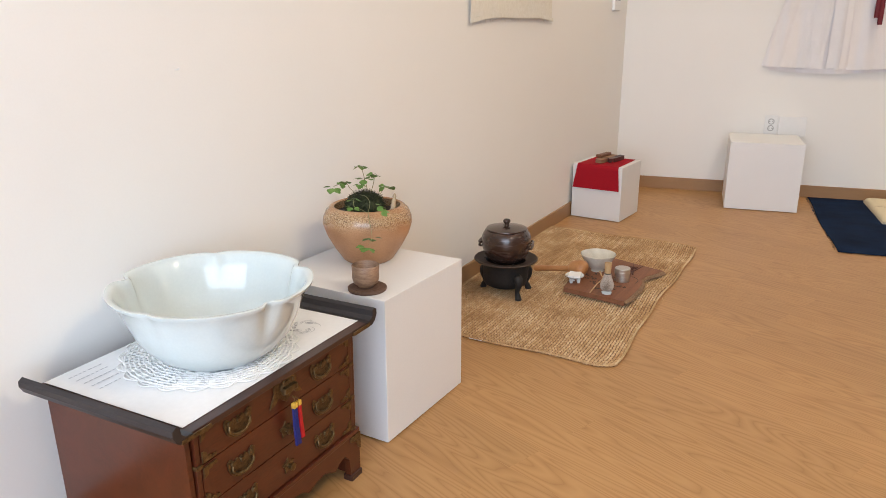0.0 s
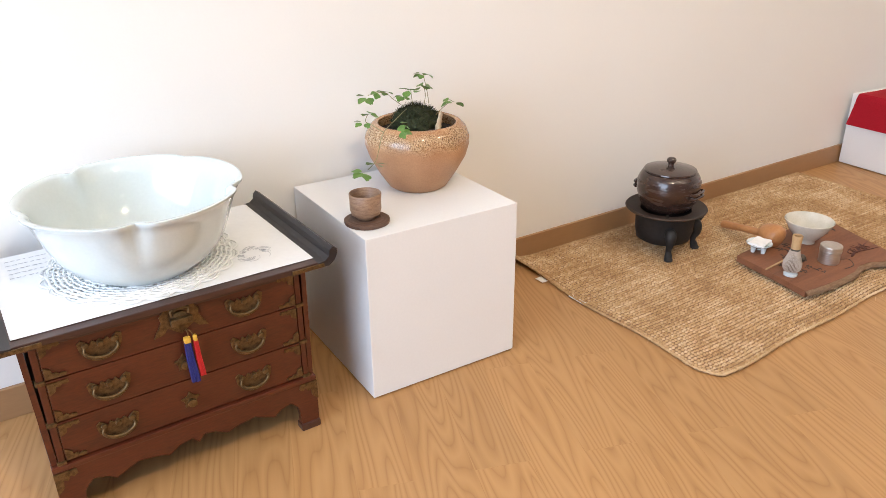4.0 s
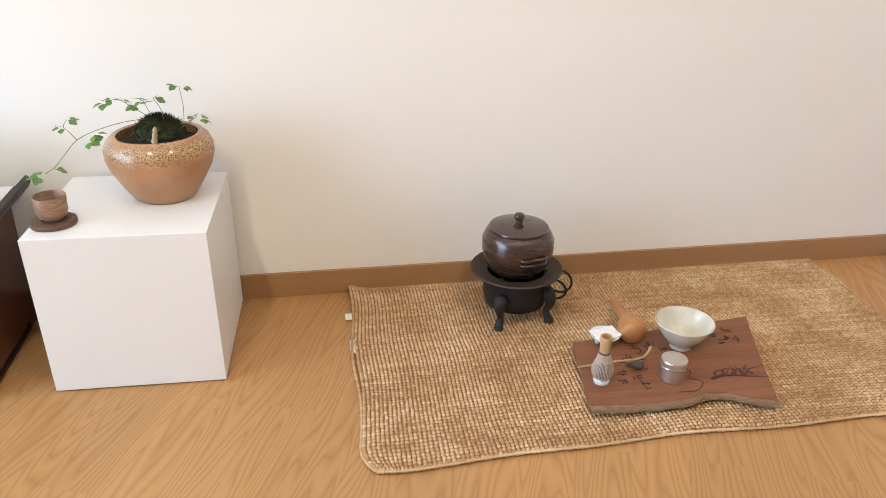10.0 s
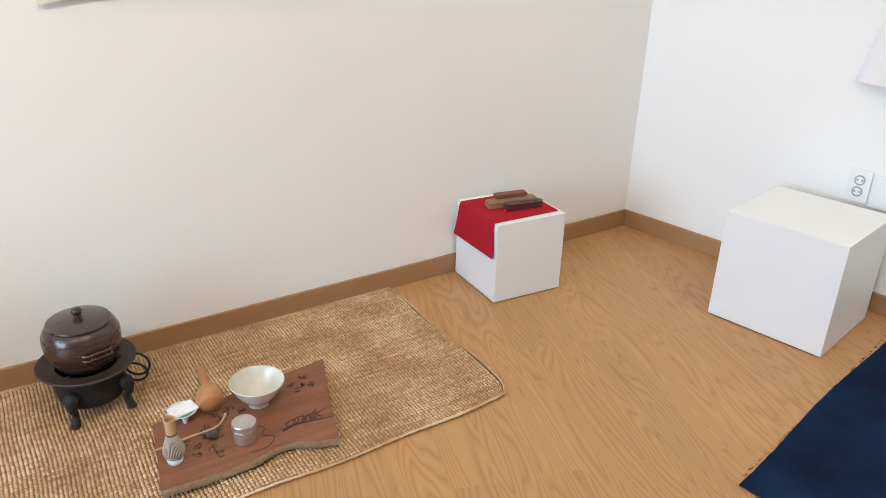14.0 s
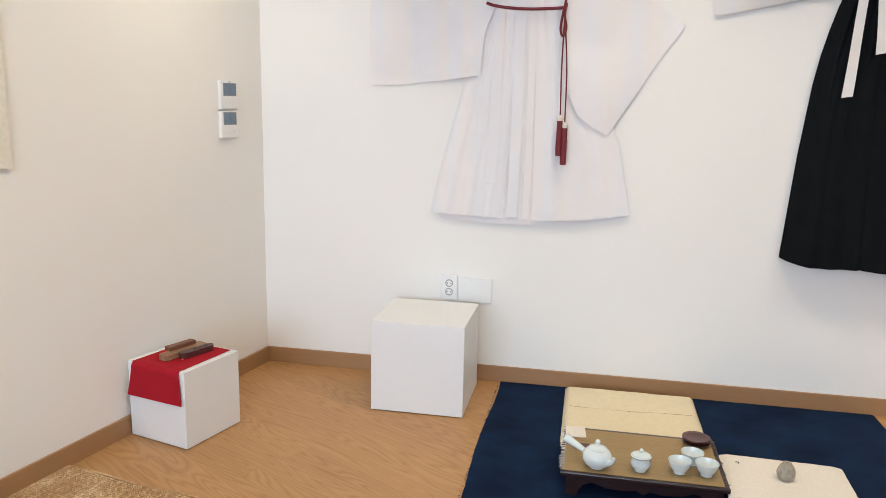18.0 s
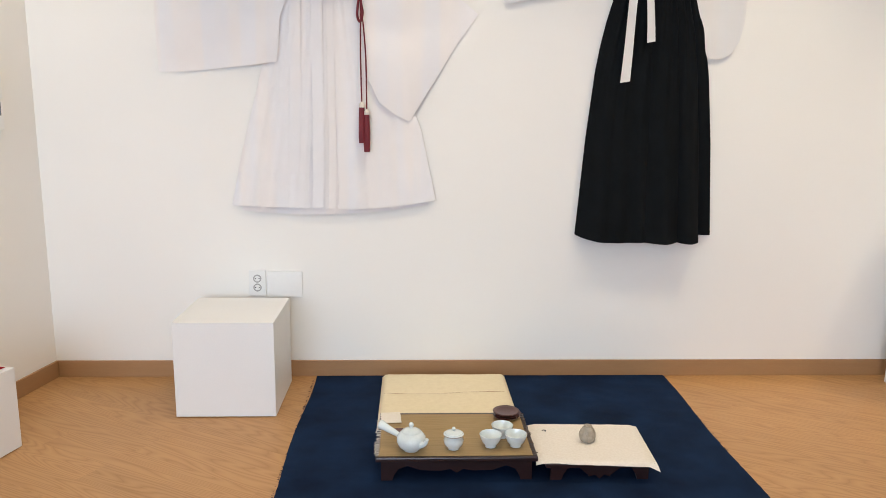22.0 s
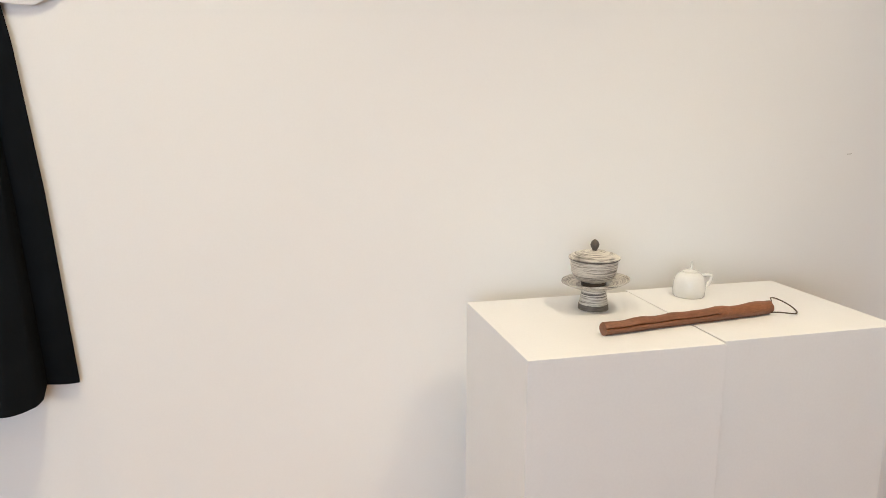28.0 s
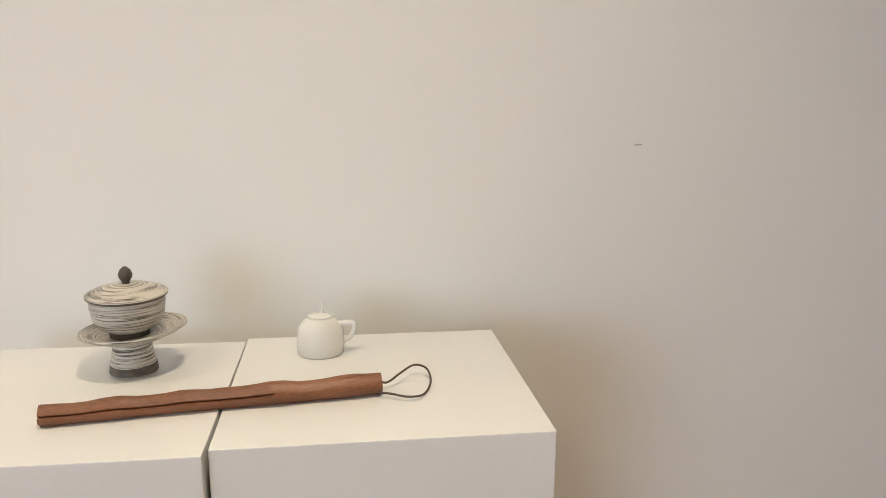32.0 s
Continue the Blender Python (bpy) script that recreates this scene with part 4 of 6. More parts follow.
# ---- the jute mat and the tea things on it ----
def jute_mat():
    """A chunky weave: rows of short twisted stitches over a darker backing."""
    t = thing("jute_mat", WEST, "coarse woven natural jute mat lying along the wall", "mat")
    L, W = 1.49, 0.765

    def lay(u, v):
        # along the wall and out from it, with rounded front corners
        a = -2.737 + (2.737 - 1.235) * u
        n = 0.014 + v * (0.775 - 0.018 * u) + 0.006 * np.sin(9 * u + 1) * v + 0.004 * np.sin(23 * u) * v
        pull = np.clip((v - 0.90) / 0.10, 0, 1) ** 2
        a = a + 0.034 * pull * np.clip(1 - u / 0.06, 0, 1) - 0.03 * pull * np.clip((u - 0.96) / 0.04, 0, 1)
        a = a - 0.010 * v * (u < 0.5) * (1 - 2 * u) + 0.006 * np.sin(11 * v) * (np.abs(u - 0.5) * 2) ** 6
        x, y = u * L, v * W
        sag = 0.0020 * np.sin(7 * x + 2 * y) + 0.0018 * np.sin(13 * y - 4 * x) + 0.0022 * np.sin(31 * y + 3 * np.sin(4 * x)) * (np.sin(3 * x + 1) > 0.2)
        edge = np.minimum(np.minimum(u, 1 - u) * L, np.minimum(v, 1 - v) * W)
        lift = 0.016 * np.clip(1 - u / 0.05, 0, 1) ** 2 * np.clip(1 - v / 0.25, 0, 1)
        return a, n, sag * np.clip(edge / 0.03, 0, 1) + lift, lift

    def cloth(name, verts, faces, label, mat_):
        me = bpy.data.meshes.new(name)
        me.from_pydata(verts.tolist(), [], faces)
        me.materials.append(mat_)
        me.shade_smooth()
        w = new(name, me)
        w.parent = t
        return tagged(w, label, kind="stuff")

    nx, ny = 150, 76
    u, v = np.meshgrid(np.linspace(0, 1, nx + 1), np.linspace(0, 1, ny + 1), indexing="ij")
    a, n, dz, lift = lay(u, v)
    edge = np.minimum(np.minimum(u, 1 - u), np.minimum(v, 1 - v))
    verts = np.stack([a, -n, np.where(edge < 1e-6, 0.0005 + lift, 0.0068 + dz)], -1).reshape(-1, 3)
    i = np.arange(nx)[:, None] * (ny + 1) + np.arange(ny)[None]
    faces = np.stack([i, i + ny + 1, i + ny + 2, i + 1], -1).reshape(-1, 4)
    cloth("backing", verts, faces.tolist(), "jute backing coloured dark as gap shade", JUTE_GAP_SHADE)
    # the stitches: columns across the mat, each stitch a small dome, staggered from column to column
    rs = np.random.RandomState(3)
    px, py = 0.0100, 0.0104
    cx, cy = np.meshgrid(np.arange(0.006, L - 0.004, px), np.arange(0.006, W - 0.006, py), indexing="ij")
    cy = cy + py * 0.12 * (np.arange(cx.shape[0]) % 2)[:, None] + 0.0012 * np.sin(31 * cx) + 0.003 * np.sin(6 * cx)
    cx = cx + 0.004 * np.sin(5 * cy) + 0.0022 * np.sin(17 * cy + 1)
    cx, cy = cx.ravel() + (rs.rand(cx.size) - 0.5) * 0.0018, cy.ravel() + (rs.rand(cx.size) - 0.5) * 0.0014
    count = cx.size
    ang = np.arange(6) * np.pi / 3
    tx = np.concatenate([np.cos(ang), 0.78 * np.cos(ang), [0.0]])
    ty = np.concatenate([np.sin(ang), 0.78 * np.sin(ang), [0.0]])
    tz = np.array([-0.25] * 6 + [0.62] * 6 + [1.0])
    big = 0.92 + 0.16 * rs.rand(count)
    high = 0.0047 * (0.75 + 0.35 * rs.rand(count))
    lean = (0.15 + 0.35 * rs.rand(count)) * np.where(np.floor(cx / px) % 2, 1, -1)
    dx, dy = 0.0049 * big[:, None] * tx, 0.0048 * big[:, None] * ty
    qx = cx[:, None] + dx * np.cos(lean)[:, None] - dy * np.sin(lean)[:, None]
    qy = cy[:, None] + dx * np.sin(lean)[:, None] + dy * np.cos(lean)[:, None]
    a2, n2, dz2, _ = lay(np.clip(qx / L, 0, 1), np.clip(qy / W, 0, 1))
    verts = np.stack([a2, -n2, 0.0068 + dz2 + high[:, None] * tz], -1).reshape(-1, 3)
    pattern = [(k, (k + 1) % 6, 6 + (k + 1) % 6, 6 + k) for k in range(6)] + [(6 + k, 6 + (k + 1) % 6, 12) for k in range(6)]
    faces = [tuple(13 * b + q for q in f) for b in range(count) for f in pattern]
    cloth("stitches", verts, faces, "twisted jute stitches", JUTE)
    # whipped border cords
    cs = np.random.RandomState(8)
    lines = [[(a[k, -1], -n[k, -1] - 0.001, 0.007 + 0.001 * cs.rand()) for k in range(0, nx + 1, 2)], [(a[0, k] - 0.001, -n[0, k], 0.006 + lift[0, k]) for k in range(0, ny + 1, 2)], [(a[-1, k] + 0.001, -n[-1, k], 0.006) for k in range(0, ny + 1, 2)], [(a[k, 0], -n[k, 0] + 0.001, 0.006 + lift[k, 0]) for k in range(0, nx + 1, 2)]]
    for ln in lines:
        ln = curve(ln, int(len(ln) * 5))
        part("edge_cord", tube(ln, [0.0038 + 0.0011 * math.sin(2.1 * q) + 0.0006 * math.sin(0.7 * q) for q in range(len(ln))], 6), JUTE, t, "whipped jute edge", smooth=True)
    for y0, y1, w in ((-0.178, -0.145, 0.018), (-0.345, -0.285, 0.012)):
        part("sewn_tag", box(-2.740 - w, y0, 0.004, -2.735, y1, 0.0055, 0.0005), PAPER, t, "small white fabric tag at the edge")
    bm = bmesh.new()
    for k in range(60):
        s = random.choice((0, 1))
        q = random.uniform(0.02, 0.74)
        p = Vector((-2.742, -q, 0.006)) if s else Vector((random.uniform(-2.6, -1.3), -0.785, 0.006))
        d = Vector((random.uniform(-0.02, 0.002), random.uniform(-0.012, 0.012), 0)) if s else Vector((random.uniform(-0.012, 0.012), random.uniform(-0.015, 0), 0))
        tube([p, p + d * 0.5 + Vector((0, 0, 0.003)), p + d - Vector((0, 0, 0.004))], 0.0005, 3, bm)
    tagged(part("loose_fibres", bm, JUTE, t), kind="stuff")
    return t


jute_mat()
MAT_Z = 0.0132

# charcoal brazier
STOVE = west(2.285, 0.214, MAT_Z)
br = thing("iron_brazier", STOVE, "black cast-iron brazier on three paw legs with a wide rim", "brazier")
part("body", lathe([(0.0, 0.034), (0.070, 0.034), (0.084, 0.042), (0.090, 0.070), (0.092, 0.120), (0.098, 0.134), (0.088, 0.134), (0.082, 0.118), (0.078, 0.06), (0.0, 0.05)], 48), IRON, br, smooth=True)
part("rim", lathe([(0.080, 0.131), (0.100, 0.131), (0.124, 0.139), (0.127, 0.143), (0.124, 0.1465), (0.104, 0.140), (0.090, 0.138), (0.080, 0.138)], 56, wobble=0.006), IRON_BROWN, br, "rust-brown flared rim", smooth=True)
for a in (-127, -38, 82):
    leg = tube(curve([(0.082, 0, 0.094), (0.100, 0, 0.082), (0.106, 0, 0.058), (0.096, 0, 0.032), (0.104, 0, 0.008)], 14), [0.012, 0.015, 0.018, 0.0195, 0.019, 0.017, 0.015, 0.013, 0.0115, 0.010, 0.0095, 0.009, 0.010, 0.012, 0.012], 10)
    lathe([(0, 0), (0.013, 0), (0.014, 0.005), (0.010, 0.010), (0, 0.010)], 12, leg, pose(0.106, 0, 0))
    part("leg", leg, IRON, br, "paw-footed iron leg", pose(0, 0, 0, 0, 0, a), smooth=True)
for k, (cx, cz, tilt) in enumerate(((0.105, 0.100, 0), (0.100, 0.062, 12))):
    ring = [(0.034 * math.cos(q), 0.0, 0.034 * math.sin(q)) for q in (2 * math.pi * s / 24 for s in range(24))]
    part("ring_handle", tube(ring, 0.0035, 7, closed=True), IRON, br, "black iron carrying ring", pose(cx + 0.016, -0.02 + 0.025 * k, cz, tilt, 0, -28), smooth=True)
for a in (0, 120, 240):
    part("lug", box(-0.005, 0.072, 0.128, 0.005, 0.088, 0.1405, 0.003), IRON, br, "", pose(0, 0, 0, 0, 0, a + 15))

# stoneware pot on the brazier
pt = thing("stoneware_pot", STOVE @ pose(0, 0, 0.139) @ Matrix.Scale(1.045, 4), "dark brown glazed stoneware pot with a knobbed lid", "pot")
prof = [(0.0, 0.0), (0.062, 0.0), (0.070, 0.005), (0.083, 0.026), (0.0925, 0.056), (0.0940, 0.076), (0.0925, 0.081), (0.0925, 0.085), (0.0885, 0.102), (0.080, 0.116), (0.074, 0.118), (0.071, 0.114), (0.0, 0.106)]
part("pot_body", lathe(prof, 64), ONGGI, pt, smooth=True)
lid = part("lid", lathe([(0.0, 0.116), (0.0745, 0.1175), (0.077, 0.120), (0.076, 0.1235), (0.058, 0.128), (0.030, 0.132), (0.0, 0.134)], 56), ONGGI, pt, "shallow domed lid", smooth=True)
part("knob", lathe([(0.0, 0.131), (0.0105, 0.131), (0.0085, 0.137), (0.0085, 0.141), (0.0135, 0.146), (0.0140, 0.152), (0.010, 0.157), (0.0, 0.159)], 24), ONGGI, lid, smooth=True)
for a in (-78, 102):
    for dz in (0.0, 0.013):
        lug = tube(curve([(0.090, -0.034, 0.056 + dz), (0.099, -0.026, 0.056 + dz), (0.1005, 0, 0.057 + dz), (0.099, 0.026, 0.056 + dz), (0.090, 0.034, 0.056 + dz)], 14), 0.0045, 8)
        part("lug_handle", lug, ONGGI, pt, "horizontal bar handle", pose(0, 0, 0, 0, 0, a), smooth=True)
for zz in (0.086, 0.0905):
    part("throwing_ridge", tube([(0.0915 * math.cos(q), 0.0915 * math.sin(q), zz) for q in (2 * math.pi * s / 56 for s in range(56))], 0.0014, 5, closed=True), ONGGI, pt, smooth=True)

# the old board
BZ = MAT_Z + 0.001
corners = [(-2.225, -0.682), (-1.785, -0.728), (-1.662, -0.366), (-2.181, -0.424)]
bd = thing("tea_board", WEST, "weathered reddish-brown wooden board with carved marks and a bark edge", "board")
front = [(-2.225, -0.682), (-2.15, -0.690), (-2.06, -0.694), (-1.99, -0.690), (-1.94, -0.676), (-1.89, -0.680), (-1.845, -0.705), (-1.785, -0.728)]
right = [(-1.772, -0.69), (-1.745, -0.60), (-1.70, -0.47), (-1.662, -0.366)]
back = [(-1.72, -0.373), (-1.90, -0.393), (-2.05, -0.410), (-2.181, -0.424)]
left = [(-2.188, -0.47), (-2.205, -0.58)]
ring = front + right + back + left
part("plank", prism(ring, BZ + 0.002, BZ + 0.021), BOARD_WOOD, bd)
bm = bmesh.new()
rows_ = []
fr = curve([(x, y, 0) for x, y in front], 60)
for k, p in enumerate(fr):
    j = 0.004 * noise.noise((p.x * 60, 1, 0))
    rows_.append([bm.verts.new((p.x, p.y + 0.003, BZ + 0.0208)), bm.verts.new((p.x, p.y - 0.010 - j, BZ + 0.015 + j)), bm.verts.new((p.x, p.y - 0.013 + j, BZ + 0.008)), bm.verts.new((p.x, p.y - 0.004, BZ + 0.001))])
for p, q in zip(rows_, rows_[1:]):
    for k in range(3):
        bm.faces.new((p[k], p[k + 1], q[k + 1], q[k]))
part("bark_edge", bm, BOARD_EDGE, bd, "rough pale bark edge")
BT = BZ + 0.021
# carved marks: unreadable, so plain strokes
random.seed(21)
bm = bmesh.new()
for cx, cy in ((-2.13, -0.545), (-2.105, -0.575), (-2.06, -0.512), (-2.04, -0.535), (-2.02, -0.50), (-2.085, -0.522), (-2.075, -0.548), (-2.045, -0.555), (-2.03, -0.470), (-2.0, -0.475), (-2.115, -0.60), (-2.075, -0.60), (-2.065, -0.63), (-1.985, -0.465), (-1.96, -0.49), (-1.80, -0.44), (-1.775, -0.455), (-1.755, -0.43), (-1.79, -0.475), (-1.745, -0.47)):
    for k in range(6):
        w, ang = random.uniform(0.007, 0.018), random.choice((0, 0, 80, 95, 30)) + random.uniform(-12, 12)
        b2 = box(-w / 2, -0.0014, -0.0004, w / 2, 0.0014, 0.0006)
        bmesh.ops.transform(b2, matrix=pose(cx + random.uniform(-0.009, 0.009), cy + random.uniform(-0.011, 0.011), BT, 0, 0, ang), verts=b2.verts)
        me_ = bpy.data.meshes.new("stroke")
        b2.to_mesh(me_)
        b2.free()
        bm.from_mesh(me_)
        bpy.data.meshes.remove(me_)
tagged(part("carved_strokes", bm, INK, bd, "black carved strokes"), kind="stuff")
bm = tube(curve([(-1.90, -0.628, BT), (-1.86, -0.618, BT), (-1.80, -0.630, BT), (-1.755, -0.638, BT)], 16), [0.003, 0.0045, 0.005, 0.0045, 0.004, 0.004, 0.0035, 0.003, 0.003, 0.0025, 0.0025, 0.002, 0.002, 0.0015, 0.0015, 0.001, 0.001], 5)
for k in range(14):
    x0 = random.uniform(-1.88, -1.775)
    tube(curve([(x0, -0.622, BT), (x0 + random.uniform(-0.01, 0.02), -0.603, BT), (x0 + random.uniform(-0.02, 0.05), random.uniform(-0.598, -0.575), BT)], 6), [0.003, 0.0028, 0.0024, 0.002, 0.0015, 0.001, 0.0006], 4, bm)
tagged(part("brush_drawing", bm, BRUSH_BROWN, bd), "dark red-brown branch drawing", kind="stuff")
bm = tube(curve([(-1.985, -0.60, BT), (-1.955, -0.57, BT), (-1.935, -0.59, BT), (-1.95, -0.615, BT), (-1.925, -0.635, BT), (-1.955, -0.665, BT), (-2.0, -0.665, BT)], 30), 0.0013, 4)
part("drawn_line", bm, INK, bd, "black drawn outline")

# tea bowl
tb = west(1.908, 0.478, BT)
solo("tea_bowl", lathe([(0.0, 0.004), (0.024, 0.004), (0.026, 0.0), (0.031, 0.0), (0.031, 0.010), (0.045, 0.022), (0.062, 0.045), (0.074, 0.066), (0.080, 0.079), (0.0785, 0.081), (0.0765, 0.079), (0.070, 0.064), (0.057, 0.042), (0.038, 0.022), (0.015, 0.014), (0.0, 0.0135)], 64, wobble=0.018), CREAM_GLAZE, tb @ Matrix.Scale(0.93, 4), True, label="cream crackle-glazed ceramic tea bowl on the board", category="bowl")

# tea whisk on its ceramic rest
wk = thing("tea_whisk", west(2.167, 0.596, BT), "bamboo tea whisk standing on a white ceramic rest", "whisk")
part("rest", lathe([(0.0, 0.0), (0.019, 0.0), (0.020, 0.006), (0.014, 0.010), (0.013, 0.014), (0.017, 0.022), (0.0, 0.03)], 28), TEA_WHITE, wk, "white ceramic foot", smooth=True)
tine = part("tine", tube(curve([polar(0.0125, 0, 0.084), polar(0.0165, 0, 0.066), polar(0.0255, 0, 0.040), polar(0.0240, 0, 0.022), polar(0.0175, 0, 0.014)], 8), 0.0011, 4), TINES, wk)
for k in range(1, 44):
    again(tine, wk, pose(0, 0, 0, 0, 0, 360 * k / 44))
# the core's dark colour stands in for shade between the tines
part("inner_core", lathe([(0.0115, 0.080), (0.0150, 0.064), (0.0230, 0.040), (0.0205, 0.020), (0.0155, 0.016)], 30), TINE_SHADE, wk, "shaded split bamboo core")
part("binding", lathe([(0.0128, 0.078), (0.0140, 0.079), (0.0140, 0.084), (0.0128, 0.085)], 24), STONE_DARK, wk, "dark thread binding")
part("grip", lathe([(0.0, 0.083), (0.0125, 0.083), (0.0130, 0.100), (0.0145, 0.124), (0.0145, 0.126), (0.0115, 0.126), (0.0105, 0.108), (0.0, 0.106)], 28), BAMBOO, wk, "hollow bamboo grip", smooth=True)

# tea tin
tn = thing("tea_tin", west(1.993, 0.608, BT), "small round brushed-metal tea tin with a lid", "tin")
part("body", lathe([(0.0, 0.0), (0.0285, 0.0), (0.0300, 0.0015), (0.0300, 0.038), (0.0, 0.038)], 40), TIN, tn, smooth=False)
part("lid", lathe([(0.0285, 0.0390), (0.0318, 0.0390), (0.0322, 0.0405), (0.0316, 0.0420), (0.0316, 0.0535), (0.0300, 0.0565), (0.0, 0.0570)], 40), TIN, tn, "slightly wider lid with a rolled rim")
part("neck_band", lathe([(0.0301, 0.0335), (0.0309, 0.0340), (0.0309, 0.0362), (0.0301, 0.0367)], 40), TIN, tn, "rolled band below the lid")

# gourd scoop
g0, g1 = Vector((-2.028, -0.434, BT + 0.036)), Vector((-1.992, -0.222, MAT_Z + 0.016))
gp = curve([g0 + Vector((-0.006, -0.036, 0.0)), g0 + Vector((-0.004, -0.022, 0.002)), g0, g0 + Vector((0.004, 0.030, -0.003)), g0 + Vector((0.010, 0.055, -0.012)), g0.lerp(g1, 0.55), g0.lerp(g1, 0.8), g1], 42)
rad = []
for k in range(43):
    f = k / 42
    body = 0.0365 * math.sqrt(max(0.0, 1 - ((f - 0.25) / 0.262) ** 2)) if f < 0.5 else 0.0
    neck = 0.0115 + 0.006 * abs(f - 0.72) * 1.5 if f > 0.36 else 0.0
    rad.append(max(body, neck * min(1.0, max(0.0, (f - 0.36) / 0.06)), 0.0008))
rad[-1] = 0.008
solo("gourd_scoop", tube(gp, rad, 24), GOURD, WEST, True, label="dried orange-brown gourd with a long neck resting on the board", category="gourd")

# footed dish with a folded white cloth
ds = west(2.103, 0.442, BT)
dish = thing("footed_dish", ds, "small white footed ceramic dish on the board", "dish")
part("dish_body", lathe([(0.0, 0.016), (0.016, 0.016), (0.034, 0.026), (0.039, 0.030), (0.0385, 0.032), (0.033, 0.029), (0.015, 0.020), (0.0, 0.020)], 40, wobble=0.03), TEA_WHITE, dish, smooth=True)
for a in (30, 150, 270):
    part("foot", lathe([(0.0, 0.0), (0.006, 0.0), (0.008, 0.010), (0.009, 0.018), (0.0, 0.018)], 12, m=pose(0.017 * math.cos(radians(a)), 0.017 * math.sin(radians(a)), 0)), TEA_WHITE, dish)
solo("folded_cloth", sheet(10, 8, lambda u, v: (-0.034 + 0.066 * u, -0.024 + 0.048 * v, 0.0335 + 0.004 * noise.noise((u * 3, v * 3, 2)) + 0.004 * abs(u - 0.5)), thick=0.006), PAPER, ds @ pose(0.002, 0.0, 0.0, 0, 0, 12), label="folded white tea cloth lying on the dish", category="cloth")

# scoop and the pebble that it rests on
pb = bmesh.new()
bmesh.ops.create_icosphere(pb, subdivisions=3, radius=1.0)
for v in pb.verts:
    n = 1 + 0.12 * noise.noise(v.co * 1.5)
    v.co = Vector((v.co.x * 0.0165 * n, v.co.y * 0.014 * n, 0.012 + v.co.z * 0.012 * n))
solo("scoop_rest", pb, STONE_DARK, west(2.061, 0.560, BT), True, label="small dark pebble used as a scoop rest", category="pebble")
bm = bmesh.new()
path = curve([(-2.207, -0.541, BT + 0.006), (-2.12, -0.541, BT + 0.013), (-2.055, -0.546, BT + 0.019), (-2.025, -0.530, BT + 0.021), (-2.012, -0.519, BT + 0.032)], 26)
tube(path, [0.0026 + 0.0016 * max(0, (k - 18) / 8) for k in range(27)], 6, bm)
solo("tea_scoop", bm, BAMBOO, WEST, label="slim curved bamboo tea scoop leaning on a pebble", category="scoop")

# ---- the red cloth and the wooden pieces on the small plinth ----
P2 = west(0.82, 0.315, 0.303, -5)
bm = bmesh.new()
run, hang = 0.275, 0.132


def red(u, v):
    s = -hang + (hang + run) * u  # along: negative hangs down
    y = 0.022 + 0.235 * v
    w = 0.0016 * noise.noise((u * 5, v * 4, 3))
    if s < 0:
        k = -s
        return (-0.1475 - 0.004 * min(1, k / 0.02) - 0.010 * (k / hang) ** 2 * (0.4 + 0.6 * v) + w, y - 0.012 * k / hang * (1 - v) + 0.020 * k / hang * v, 0.0025 - k)
    return (-0.144 + s, y + 0.02 * s / run * (1 - 2 * v) * 0.3, 0.0028 + abs(w))


solo("red_cloth", sheet(40, 18, red, thick=0.0016), RED_CLOTH, P2, label="dark red cloth hanging over the plinth's edge", category="cloth")
cl = P2 @ pose(0.0, 0.16, 0.005)
cp = [(-0.095, -0.022), (-0.080, -0.028), (0.10, -0.026), (0.105, -0.016), (0.105, 0.016), (0.095, 0.024), (-0.080, 0.020), (-0.093, 0.012)]
solo("wooden_clapper", prism(cp, 0.0, 0.020), TAN_WOOD, cl @ pose(0.0, -0.005, 0.0, 0, 0, -6), label="flat tan wooden clapper block on the red cloth", category="clapper")
solo("wooden_bar", box(-0.062, -0.016, 0.0, 0.062, 0.016, 0.016, 0.003), BROWN_WOOD, cl @ pose(0.015, 0.014, 0.0205, 0, 0, -6), label="brown wooden bar lying on the clapper", category="bar")
dk = thing("slotted_wooden_piece", cl @ pose(0.030, -0.055, 0.0, 0, 0, -7), "dark maroon wooden piece with carved slots", "wood piece")
dp = [(-0.068, -0.014)] + arc(-0.060, 0.0, 0.018, 200, 90, 6) + [(0.055, 0.018)] + arc(0.058, 0.0, 0.018, 90, -90, 8) + [(-0.05, -0.02)]
part("block", prism(dp, 0.0, 0.022), MAROON_WOOD, dk)
for x in (-0.005, 0.02, 0.045):
    part("slot", box(x - 0.009, -0.006, 0.0215, x + 0.009, 0.005, 0.0228, 0.0005), INK, dk, "dark carved slot")
bm = lathe([(0, 0), (0.004, 0.001), (0.005, 0.004), (0.003, 0.008), (0, 0.009)], 12)
solo("red_bead", bm, RED_SILK, cl @ pose(-0.06, -0.070, 0.0), True, label="tiny red bead on the red cloth", category="bead")

# ---- wall fittings ----
def plate(name, x, z, half, label):
    t = thing(name, pose(x, -0.0005, z), label, "wall plate")
    part("cover", box(-half, -0.008, 0.0, half, 0.0, 0.119, 0.003), PLASTIC, t)
    return t


